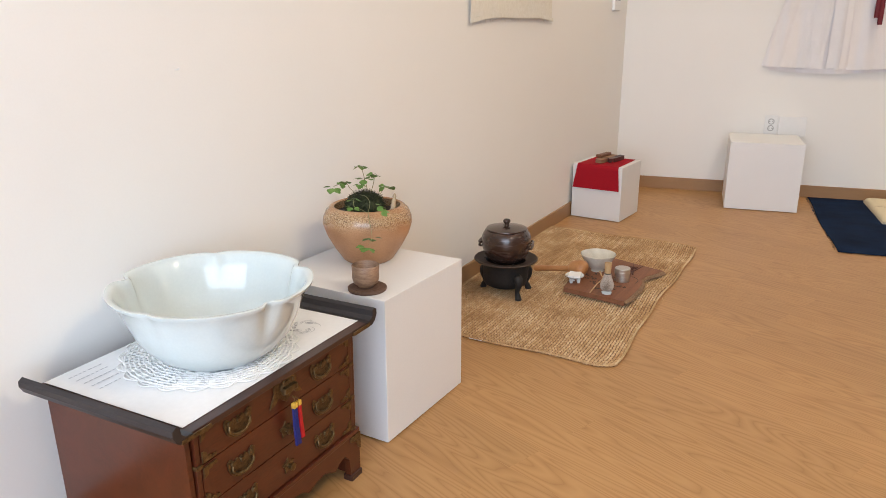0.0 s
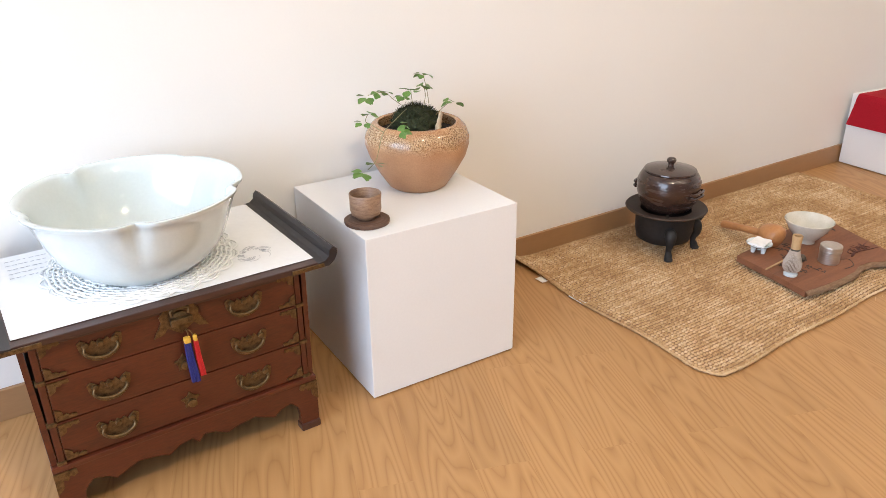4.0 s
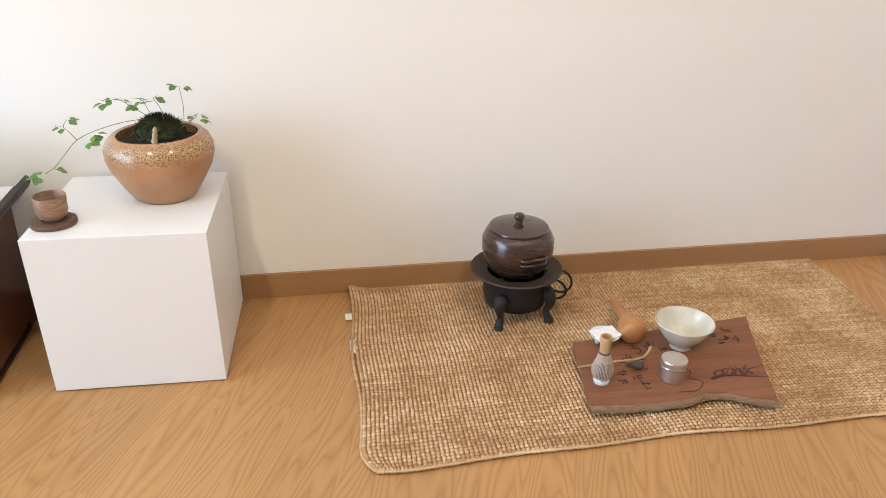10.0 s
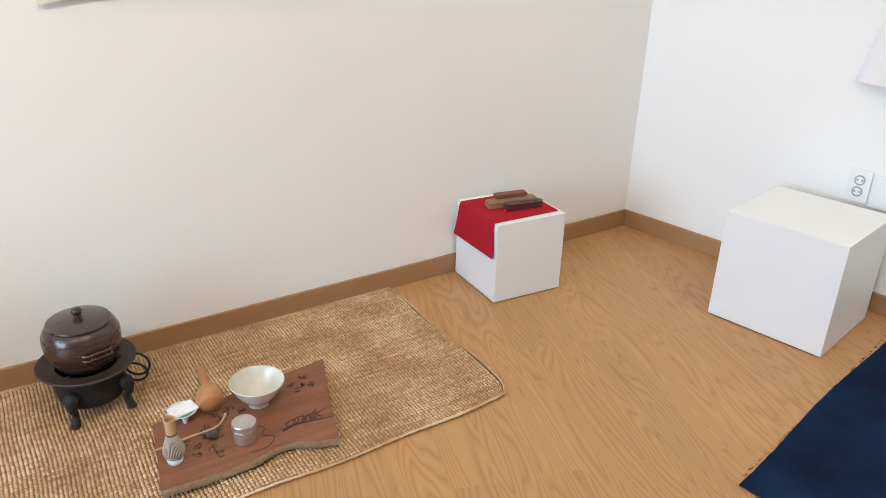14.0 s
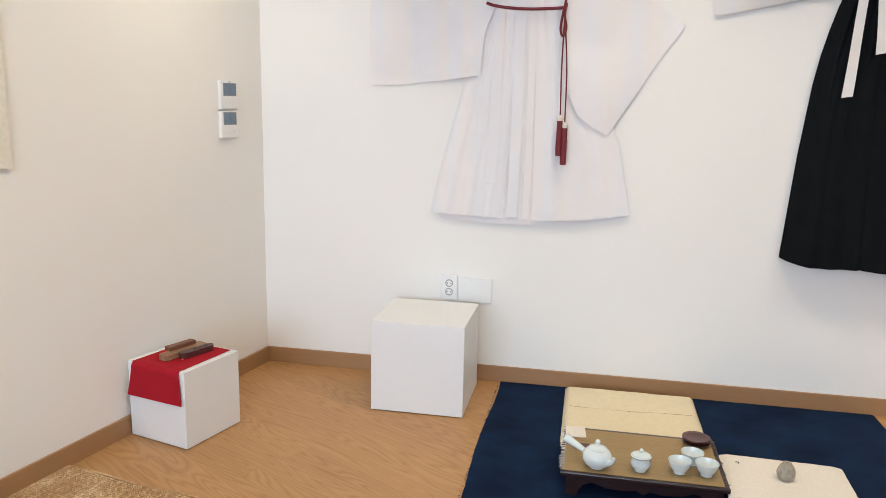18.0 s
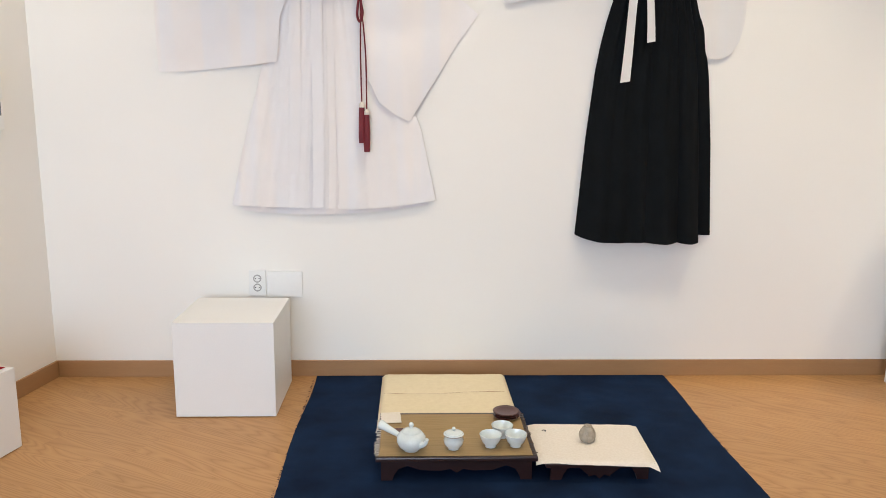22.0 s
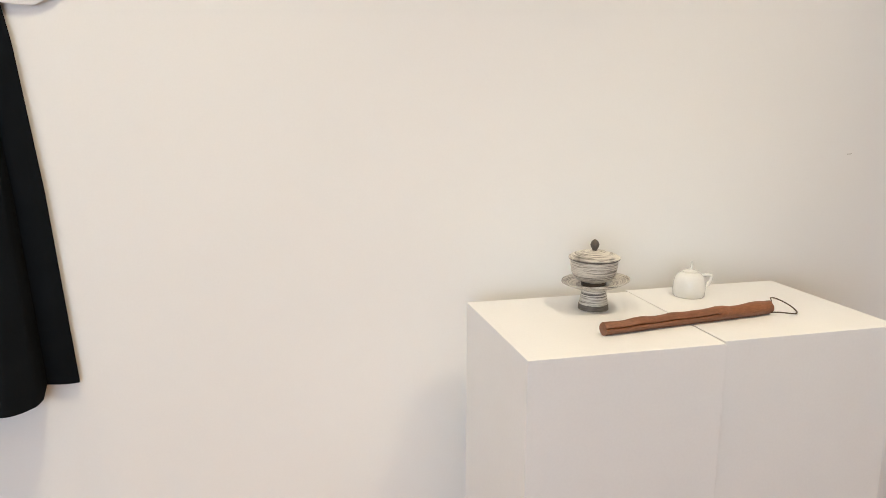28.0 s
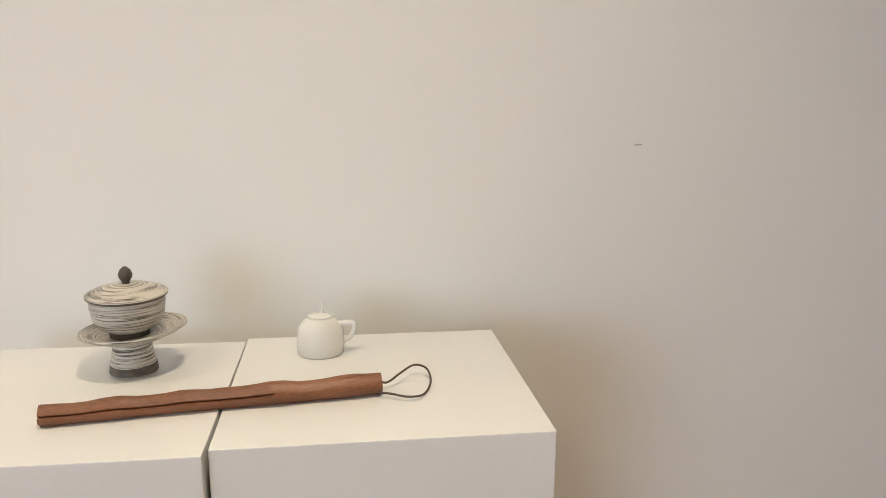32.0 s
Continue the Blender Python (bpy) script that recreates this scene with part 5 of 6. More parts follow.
so = plate("wall_socket", 0.9195, 0.381, 0.0375, "white double wall socket")
for k in (0.040, 0.081):
    r = part("socket_ring", lathe([(0.013, 0.0), (0.0185, 0.0), (0.0185, 0.002), (0.013, 0.002)], 28, m=pose(0, -0.008, k, 90)), SOCKET_GREY, so, "grey round socket recess")
    part("socket_face", lathe([(0.0, 0.0), (0.0128, 0.0), (0.0128, 0.001), (0.0, 0.001)], 24, m=pose(0, -0.008, k, 90)), PLASTIC, r)
    for s in (-1, 1):
        part("pin_hole", lathe([(0.0, 0.0), (0.003, 0.0), (0.003, 0.0015), (0.0, 0.0015)], 10, m=pose(s * 0.0085, -0.0085, k, 90)), SOCKET_DARK, r)
plate("blank_wall_plate", 1.0415, 0.375, 0.079, "wide white blank wall plate beside the socket")

for z0, sx, hi in ((1.252, 0.0, 0.123), (1.128, 0.004, 0.117)):
    th = thing("thermostat", west(0.266 + sx, 0.0, z0 - 0.011), "white square wall thermostat with a grey display", "thermostat", "wall thermostats")
    part("case", box(-0.060, -0.020, 0.0, 0.060, 0.0, hi, 0.006), PLASTIC, th)
    part("display_frame", box(-0.045, -0.0208, 0.058, 0.045, -0.0185, 0.113, 0.001), SOCKET_DARK, th, "dark display surround")
    sc = part("display", box(-0.041, -0.0218, 0.062, 0.041, -0.0190, 0.109, 0.001), LCD, th, "blue-grey display")
    for k in (-0.026, 0.02):
        part("digit_bar", box(k, -0.0225, 0.082, k + 0.010, -0.0217, 0.088), SOCKET_DARK, sc, "dark display marks")
    for k in (-0.03, 0.0, 0.03):
        part("button", lathe([(0, 0), (0.005, 0), (0.005, 0.0015), (0, 0.002)], 12, m=pose(k, -0.0198, 0.03, 90)), PLASTIC, th)
    part("badge", box(-0.008, -0.0212, hi - 0.007, 0.008, -0.0198, hi - 0.0035), SOCKET_DARK, th)

# linen hanging on the west wall
bm = sheet(40, 34, lambda u, v: (-2.216 + 0.867 * u, -0.010 - 0.006 * abs(noise.noise((u * 5, v * 3, 4))) - 0.004 * (1 - v) ** 4 + 0.002 * math.sin(40 * u) * (1 - v) ** 6, 1.064 + 0.95 * v + 0.004 * math.sin(u * 9) * (1 - v) ** 3 + (0.022 * u * (1 - u) * 4 - 0.012) * (1 - v)), thick=0.002)
hg = thing("linen_hanging", WEST, "cream linen cloth hung on the wall with a frayed hem", "wall hanging")
part("cloth", bm, SCROLL_LINEN, hg)
part("hem", sheet(40, 2, lambda u, v: (-2.214 + 0.863 * u, -0.0225 - 0.001 * math.sin(30 * u), 1.066 + 0.016 * v + 0.004 * math.sin(u * 9) + 0.022 * u * (1 - u) * 4 - 0.012), thick=0.0012), SCROLL_LINEN, hg)
bm = bmesh.new()
for k in range(30):
    u = random.random()
    x = -2.216 + 0.867 * u
    z = 1.064 + 0.004 * math.sin(u * 9) + 0.022 * u * (1 - u) * 4 - 0.012
    tube([(x, -0.020, z), (x + random.uniform(-0.004, 0.004), -0.020, z - random.uniform(0.004, 0.016))], 0.0005, 3, bm)
part("fringe", bm, SCROLL_LINEN, hg)
solo("wall_nail", tube([(-3.671, 0.001, 0.957), (-3.671, -0.012, 0.958), (-3.671, -0.014, 0.962)], 0.0012, 6), PAPER, WEST, label="small bent white-painted nail in the papered wall", category="nail")
solo("wall_pin", tube([(4.873, -0.001, 1.1275), (4.886, -0.0016, 1.1285)], 0.0009, 6), GREY_CLAY, label="tiny grey pin lying against the papered wall", category="pin")

# ---- the white robe ----
robe = thing("white_robe", Matrix(), "white ramie wall-hung robe with wide sleeves and dark red belt", "robe")


def lerp_line(pts, z):
    """x on a broken line of (z, x) at height z."""
    for (z0, x0), (z1, x1) in zip(pts, pts[1:]):
        if z <= z1 or (z1, x1) == pts[-1]:
            f = (z - z0) / (z1 - z0)
            return x0 + (x1 - x0) * f


def body_at(left, right, z0, z1, depth, folds, amp, sag=0.0, seed=0.0, rise=0.0):
    def f(u, v):
        z = z0 + (z1 - z0) * v - sag * (1 - v) * (4 * u * (1 - u)) + rise * (1 - v) * u * u
        xl, xr = lerp_line(left, z0 + (z1 - z0) * v), lerp_line(right, z0 + (z1 - z0) * v)
        open_ = 1 - 0.75 * v
        wave = amp * open_ * (math.sin(folds * 2 * math.pi * u + 1.3 * math.sin(5 * u + seed)) + 0.45 * math.sin(folds * 4.3 * math.pi * u + seed))
        drift = 0.004 * noise.noise((u * 6 + seed, v * 3, seed))
        return (xl + (xr - xl) * u, -depth - 0.010 * math.sin(math.pi * u) * open_ + wave + drift, z)
    return f


back_l, back_r = [(0.755, 0.86), (1.0, 0.92), (1.7, 1.04), (2.05, 1.06)], [(0.755, 1.690), (1.1, 1.625), (1.7, 1.50), (2.05, 1.46)]
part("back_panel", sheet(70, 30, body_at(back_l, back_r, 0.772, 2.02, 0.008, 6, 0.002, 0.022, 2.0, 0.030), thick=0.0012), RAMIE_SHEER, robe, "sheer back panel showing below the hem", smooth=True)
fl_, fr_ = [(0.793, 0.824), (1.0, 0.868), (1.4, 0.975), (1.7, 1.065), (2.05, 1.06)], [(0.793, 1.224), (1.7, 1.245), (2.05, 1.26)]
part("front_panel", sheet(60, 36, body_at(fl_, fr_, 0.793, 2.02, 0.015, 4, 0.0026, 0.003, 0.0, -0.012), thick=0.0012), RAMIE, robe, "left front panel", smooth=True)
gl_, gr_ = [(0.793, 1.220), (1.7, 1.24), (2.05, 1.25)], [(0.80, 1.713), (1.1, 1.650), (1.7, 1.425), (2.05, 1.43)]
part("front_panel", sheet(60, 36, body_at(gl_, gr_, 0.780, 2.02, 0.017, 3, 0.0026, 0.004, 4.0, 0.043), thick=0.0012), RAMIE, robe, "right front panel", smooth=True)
# the turned-up hems and the long seams
for pl, pr, z0, d, sd, rs2 in ((fl_, fr_, 0.793, 0.0168, 0.0, -0.012), (gl_, gr_, 0.780, 0.0188, 4.0, 0.043)):
    lay_ = body_at(pl, pr, z0, 2.02, d, 4 if sd == 0.0 else 3, 0.0026, 0.003, sd, rs2)
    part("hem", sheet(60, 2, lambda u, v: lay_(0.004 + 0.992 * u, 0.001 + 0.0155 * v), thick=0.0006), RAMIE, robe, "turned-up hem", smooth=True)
    for q in ((0.30, 0.62) if sd == 0.0 else (0.12, 0.44)):
        part("seam", tube([lay_(q, 0.002 + 0.7 * k / 30) for k in range(31)], 0.0004, 5), RAMIE, robe, "flat-felled seam", smooth=True)
# bands down the front
for xt, xb, w, zb, d in ((1.132, 1.099, 0.046, 0.942, 0.0190), (1.217, 1.200, 0.048, 0.790, 0.0195), (1.268, 1.262, 0.030, 0.784, 0.0175)):
    part("front_band", sheet(4, 26, lambda u, v: (xb + (xt - xb) * v + w * (u - 0.5) + 0.003 * math.sin(v * 7), -d - 0.0085 * (1 - 0.75 * v) - 0.001 * math.sin(v * 9 + u), zb + (2.0 - zb) * v), thick=0.0006), RAMIE, robe, "flat stitched front band", smooth=True)


def sleeve(outline, depth, bulge, seed):
    """A flat hanging sleeve: an outline of (x, z), puffed towards its middle, with soft sag folds."""
    cx = sum(p[0] for p in outline) / len(outline)
    cz = sum(p[1] for p in outline) / len(outline)
    dense = []
    for k in range(len(outline)):
        a, b = Vector(outline[k]), Vector(outline[(k + 1) % len(outline)])
        n = max(2, int((b - a).length / 0.02))
        dense += [a.lerp(b, s / n) for s in range(n)]
    bm = bmesh.new()
    rings = []
    for k in range(13):
        f = 1 - k / 13
        ring_ = []
        for p in dense:
            x, z = cx + (p.x - cx) * f, cz + (p.y - cz) * f
            puff = bulge * (1 - f * f)
            fold = 0.0085 * (1 - f**4) * math.sin(15 * (z * 0.75 + (x - cx) * 0.62 * seed) + 3 * noise.noise((x * 3, z * 3, seed)))
            ring_.append(bm.verts.new((x, -depth(x) - puff - fold - 0.004 * noise.noise((x * 7, z * 7, seed)), z)))
        rings.append(ring_)
    for p, q in zip(rings, rings[1:]):
        for k in range(len(dense)):
            j = (k + 1) % len(dense)
            bm.faces.new((p[k], p[j], q[j], q[k]))
    bm.faces.new(rings[-1])
    bmesh.ops.recalc_face_normals(bm, faces=bm.faces)
    bmesh.ops.solidify(bm, geom=bm.faces[:], thickness=0.0015)
    return bm


left_sleeve = [(0.530, 2.0), (0.531, 1.70), (0.533, 1.45), (0.536, 1.362), (0.64, 1.364), (0.741, 1.374), (0.90, 1.391), (1.040, 1.410), (1.046, 1.47), (1.056, 1.594), (1.090, 1.678), (1.16, 1.80), (1.20, 2.0)]
right_sleeve = [(1.33, 2.0), (1.375, 1.80), (1.385, 1.69), (1.388, 1.55), (1.393, 1.356), (1.430, 1.330), (1.470, 1.245), (1.535, 1.197), (1.600, 1.164), (1.668, 1.275), (1.708, 1.337), (1.803, 1.495), (1.892, 1.617), (1.84, 1.66), (1.78, 1.70), (1.70, 1.80), (1.62, 2.0)]
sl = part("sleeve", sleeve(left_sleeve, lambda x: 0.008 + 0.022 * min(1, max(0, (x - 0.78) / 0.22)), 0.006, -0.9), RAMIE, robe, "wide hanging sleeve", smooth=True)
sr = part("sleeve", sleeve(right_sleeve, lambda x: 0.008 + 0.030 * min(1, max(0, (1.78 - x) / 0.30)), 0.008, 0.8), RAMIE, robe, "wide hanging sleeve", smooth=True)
seam = [Vector(p) for p in right_sleeve[8:13]]
part("cuff_seam", tube([(p.x - 0.030, -0.0100 - 0.030 * min(1, max(0, (1.81 - p.x) / 0.30)), p.y + 0.022) for p in seam], 0.0006, 5), RAMIE, sr)
# belt cord with its knot, falls and tassels
part("belt", tube(curve([(1.062, -0.046, 1.712), (1.10, -0.050, 1.700), (1.17, -0.052, 1.690), (1.25, -0.052, 1.686), (1.34, -0.050, 1.688), (1.40, -0.046, 1.692)], 24), 0.0065, 8), CORD_RED, robe, "dark red belt cord", smooth=True)
part("cord_knot", tube(curve([(1.398, -0.056, 1.72), (1.386, -0.060, 1.655), (1.381, -0.060, 1.60), (1.393, -0.062, 1.574), (1.404, -0.060, 1.61), (1.396, -0.058, 1.66), (1.402, -0.054, 1.71)], 30), 0.005, 8), CORD_RED, robe, "looped cord knot", smooth=True)
for x, zt, zb in ((1.397, 1.235, 1.073), (1.418, 1.205, 1.035)):
    part("cord_fall", tube(curve([(1.396, -0.056, 1.66), (x - 0.004, -0.053, 1.45), (x, -0.056, zt)], 18), 0.0032, 7), CORD_RED, robe)
    ts = part("tassel", lathe([(0.0, 0.0), (0.0125, 0.0), (0.0140, 0.03), (0.0130, 0.10), (0.0115, (zt - zb) - 0.012), (0.006, zt - zb), (0.0, zt - zb)], 18, m=pose(x, -0.056, zb), wobble=0.08), CORD_RED, robe, "dark red silk tassel")
    part("tassel_cap", lathe([(0.0, -0.012), (0.012, -0.012), (0.0125, 0.0), (0.006, 0.012), (0.0, 0.012)], 16, m=pose(x, -0.056, zt)), IVORY_CLOTH, ts)

# ---- the white jacket with the black skirt ----
jk = thing("white_jacket", Matrix(), "short white cotton jacket hung above the black skirt", "jacket")
jl = [(1.985, 2.0), (1.988, 1.705), (2.000, 1.672), (2.018, 1.661), (2.14, 1.685), (2.28, 1.710), (2.42, 1.735), (2.50, 1.76), (2.52, 2.0)]
part("sleeve", sleeve(jl, lambda x: 0.018, 0.014, 0.6), WHITE_COTTON, jk, smooth=True)
jr = [(2.80, 2.0), (2.80, 1.72), (2.815, 1.62), (2.845, 1.474), (2.876, 1.452), (2.95, 1.447), (2.992, 1.468), (3.026, 1.520), (3.044, 1.60), (3.048, 1.70), (3.04, 2.0)]
part("sleeve", sleeve(jr, lambda x: 0.012, 0.012, 0.4), WHITE_COTTON, jk, smooth=True)
part("bodice", sheet(30, 12, lambda u, v: (2.47 + 0.40 * u, -0.050 - 0.012 * math.sin(math.pi * u), 1.742 + 0.26 * v + 0.02 * abs(u - 0.5)), thick=0.003), WHITE_COTTON, jk, smooth=True)
for x0, x1, zb, d, w in ((2.546, 2.521, 1.340, 0.068, 0.037), (2.603, 2.623, 1.507, 0.070, 0.031)):
    part("ribbon", sheet(4, 24, lambda u, v: (x1 + (x0 - x1) * v + w * (u - 0.5) * (1.12 - 0.2 * v), -d - 0.004 * math.sin(6 * v + u) + 0.003 * u, zb + 0.006 * u + (1.80 - zb) * v), thick=0.0022), WHITE_COTTON, jk, "long white tie ribbon", smooth=True)

sk = thing("black_skirt", Matrix(), "long black pleated skirt hung on the wall", "skirt")
sl_ = [(0.66, 2.343), (1.10, 2.373), (1.39, 2.402), (1.50, 2.420), (1.60, 2.442), (1.70, 2.470), (1.80, 2.510)]
sr_ = [(0.66, 2.966), (1.08, 2.936), (1.375, 2.905), (1.56, 2.873), (1.70, 2.832), (1.80, 2.80)]
# four gores hang in rounded folds with deep creases between; the last lies back against the wall
GORES = [(0.0, 0.48, 0.024), (0.48, 0.722, 0.028), (0.722, 0.895, 0.026), (0.895, 1.0, 0.004)]
STAND_OFF = [(0.0, 0.014), (0.10, 0.046), (0.25, 0.066), (0.48, 0.078), (0.722, 0.078), (0.885, 0.060), (0.895, 0.012), (1.0, 0.008)]


def skirt_at(u, v):
    z = 0.668 + (1.80 - 0.668) * v
    xl, xr = lerp_line(sl_, z), lerp_line(sr_, z)
    low = (1 - v) ** 1.4
    for a, b, deep in GORES:
        if u <= b:
            break
    q = (u - a) / (b - a)
    swell = max(0.0, math.sin(math.pi * q)) ** 0.55
    dip = 0.016 * math.sin(2 * math.pi * q) * math.sin(math.pi * q) if a == 0.0 else 0.0
    gather = 0.0050 * math.sin(u * 88 + 5 * math.sin(3 * u + 2.5 * v)) * v**1.5 + 0.0075 * math.sin(u * 41 + 3 * v + 2 * math.sin(4 * u)) * (1 - 0.5 * v)
    crown = 0.016 * math.sin(math.pi * min(1.0, u * 1.02)) ** 0.7
    y = -0.004 - low * (lerp_line(STAND_OFF, u) + deep * swell + dip) - (1 - low) * (0.010 + crown + deep * swell * 0.5) - gather * min(1.0, 8 * u, 8 * (1 - u))
    hem = (1 - v) ** 3 * ((-0.018 + 0.024 * math.exp(-u / 0.10) - 0.006 * swell) if deep > 0.01 else 0.004)
    return (xl + (xr - xl) * u, min(y, -0.008), z + hem)


part("pleats", sheet(220, 44, skirt_at, thick=0.0015), SKIRT_BLACK, sk, smooth=True)
part("waistband", sheet(30, 4, lambda u, v: (2.512 + 0.285 * u, -0.040 - 0.012 * math.sin(math.pi * u), 1.795 + 0.06 * v), thick=0.004), SKIRT_BLACK, sk)

# ---- the blue mat and the tea tables ----
bm = sheet(90, 66, lambda u, v: (1.177 + 1.612 * u - 0.010 * (1 - v) * (1 - u) + 0.006 * math.sin(8 * v + 1) * (1 if u < 0.02 or u > 0.98 else 0.4) + 0.003 * noise.noise((u * 40, v * 40, 1)) - 0.012 * (1 - v) * (u - 0.5) - 0.020 * (1 - v) * u, -1.240 + 1.220 * v + 0.008 * math.sin(5 * u + 2) * (1 - v) + 0.0035 * noise.noise((u * 50, v * 9, 3)) * (1 - v) ** 8, 0.0035 + 0.0016 * abs(noise.noise((u * 7, v * 6, 5))) + 0.001 * noise.noise((u * 30, v * 26, 5))), thick=0.0025)
mt = thing("navy_mat", Matrix(), "large navy blue cotton mat on the floor", "mat")
part("cloth", bm, NAVY, mt)
bm = bmesh.new()
random.seed(11)
for k in range(260):
    s = k % 3
    if s == 0:
        p, d = Vector((random.uniform(1.18, 2.755), -1.238, 0.004)), Vector((random.uniform(-0.006, 0.006), -random.uniform(0.003, 0.011), -0.002))
    elif s == 1:
        p, d = Vector((1.174, random.uniform(-1.2, -0.03), 0.004)), Vector((-random.uniform(0.003, 0.009), random.uniform(-0.006, 0.006), -0.002))
    else:
        fy = random.uniform(-1.2, -0.03)
        p, d = Vector((2.784 + 0.020 * (fy + 0.02) / 1.22, fy, 0.004)), Vector((random.uniform(0.003, 0.010), random.uniform(-0.006, 0.006), -0.002))
    tube([p, p + d], 0.0007, 3, bm)
tagged(part("frayed_edge", bm, NAVY, mt), "frayed thread edge", kind="stuff")
NZ = 0.006

# flat cushion
bm = bmesh.new()
bmesh.ops.create_grid(bm, x_segments=44, y_segments=40, size=0.5)


def cushion_at(u, w):
    e = min(min(u, 1 - u) * 0.55, min(w, 1 - w) * 0.53)
    dent = 0.004 * math.exp(-(((w - 0.56 + 0.02 * math.sin(5 * u)) / 0.02) ** 2))
    return Vector((1.482 + 0.556 * u, -0.612 + 0.538 * w, 0.020 + 0.022 * min(1.0, e / 0.025) ** 0.5 - dent + 0.002 * noise.noise((u * 5, w * 5, 8))))


for v in bm.verts:
    v.co = cushion_at(v.co.x + 0.5, v.co.y + 0.5)
bmesh.ops.recalc_face_normals(bm, faces=bm.faces)
ex = bmesh.ops.extrude_face_region(bm, geom=bm.faces[:])
for v in [g for g in ex["geom"] if isinstance(g, bmesh.types.BMVert)]:
    v.co.z = NZ + 0.001
cu = thing("floor_cushion", Matrix(), "flat square cream linen floor cushion behind the tea table", "cushion")
part("cover", bm, LINEN, cu, smooth=True)
part("crease_seam", tube([cushion_at(q / 40, 0.56 - 0.02 * math.sin(5 * q / 40)) + Vector((0, 0, 0.0005)) for q in range(1, 40)], 0.0011, 5), TAN_WOOD, cu, "stitched crease across the cover", smooth=True)


def tea_table(name, x0, x1, y0, y1, h, label):
    t = thing(name, pose(0, 0, NZ), label, "tea table")
    part("tabletop", box(x0, y0, h - 0.016, x1, y1, h, 0.004), TABLE_LACQUER, t)
    w = x1 - x0
    a = [(x0 + 0.018, h - 0.016), (x0 + 0.018, 0.0), (x0 + 0.055, 0.0), (x0 + 0.062, 0.02), (x0 + 0.075, 0.040), (x0 + 0.105, 0.052), (x0 + 0.15, h - 0.036 - 0.014), (x0 + w * 0.40, h - 0.052), (x0 + w * 0.46, h - 0.046), (x0 + w / 2, h - 0.060)]
    a += [(2 * (x0 + w / 2) - x, z) for x, z in a[-2::-1]]
    for y in (y0 + 0.012, y1 - 0.024):
        part("apron", up_prism(a, y, y + 0.012), TABLE_LACQUER, t, "curved cloud-shaped apron")
    for x in (x0 + 0.019, x1 - 0.031):
        part("side_apron", box(x, y0 + 0.0245, 0.045, x + 0.012, y1 - 0.0245, h - 0.0165), TABLE_LACQUER, t)
    for x in (x0 + 0.018, x1 - 0.045):
        for y in (y0 + 0.025, y1 - 0.052):
            part("leg", box(x + 0.013, y, 0.0, x + 0.027, y + 0.027, h - 0.0165, 0.002), TABLE_LACQUER, t)
    return t


tea_table("tea_table", 1.496, 2.036, -1.018, -0.648, 0.086, "low dark lacquered wooden tea table with a straw mat on it")
tea_table("side_tea_table", 2.062, 2.430, -1.024, -0.715, 0.064, "small low dark wooden table under a white cloth")
TZ = NZ + 0.086
sm = thing("straw_table_mat", Matrix(), "olive straw table mat with knotted fringe ends", "table mat")
part("straw_weave", sheet(30, 60, lambda u, v: (1.506 + 0.514 * u, -1.006 + 0.338 * v, TZ + 0.0022 + 0.0010 * math.sin(v * 377)), thick=0.0016), STRAW, sm)
random.seed(31)
for side in (0, 1):
    bm = bmesh.new()
    for k in range(22):
        y = -1.000 + 0.325 * k / 21
        x = 1.507 if side == 0 else 2.019
        s = -1 if side == 0 else 1
        reach = random.uniform(0.010, 0.020)
        tube(curve([(x, y, TZ + 0.004), (x + s * reach * 0.6, y + random.uniform(-0.006, 0.006), TZ + 0.0055), (x + s * reach, y + random.uniform(-0.012, 0.012), TZ + 0.003)], 6), 0.0015, 5, bm)
    part("fringe", bm, IVORY_CLOTH if side == 0 else LEATHER, sm, "knotted fringe")
SZ = TZ + 0.0045


def teapot():
    t = thing("teapot", pose(1.614, -0.962, SZ) @ Matrix.Scale(1.04, 4), "white porcelain side-handled teapot on the tea table", "teapot")
    part("pot_body", lathe([(0.0, 0.0), (0.026, 0.0), (0.028, 0.004), (0.041, 0.014), (0.0475, 0.030), (0.046, 0.046), (0.036, 0.058), (0.028, 0.062), (0.0, 0.060)], 40), TEA_WHITE, t, smooth=True)
    lid = part("lid", lathe([(0.0, 0.060), (0.031, 0.061), (0.030, 0.065), (0.018, 0.071), (0.0, 0.074)], 32), TEA_WHITE, t, smooth=True)
    part("knob", lathe([(0.0, 0.072), (0.006, 0.072), (0.005, 0.078), (0.009, 0.084), (0.006, 0.091), (0.0, 0.093)], 16), TEA_WHITE, lid, smooth=True)
    part("handle", tube(curve([(-0.038, 0.018, 0.040), (-0.060, 0.031, 0.048), (-0.084, 0.046, 0.056), (-0.103, 0.057, 0.063)], 14), [0.0085, 0.0085, 0.009, 0.0095, 0.010, 0.0105, 0.011, 0.0115, 0.012, 0.0125, 0.013, 0.014, 0.015, 0.0155, 0.015], 14), TEA_WHITE, t, "straight hollow side handle", smooth=True)
    part("spout", tube(curve([(0.030, -0.028, 0.028), (0.044, -0.042, 0.040), (0.050, -0.048, 0.056)], 10), [0.012, 0.012, 0.011, 0.010, 0.009, 0.008, 0.0075, 0.007, 0.0065, 0.006, 0.006], 12), TEA_WHITE, t, smooth=True)
    return t


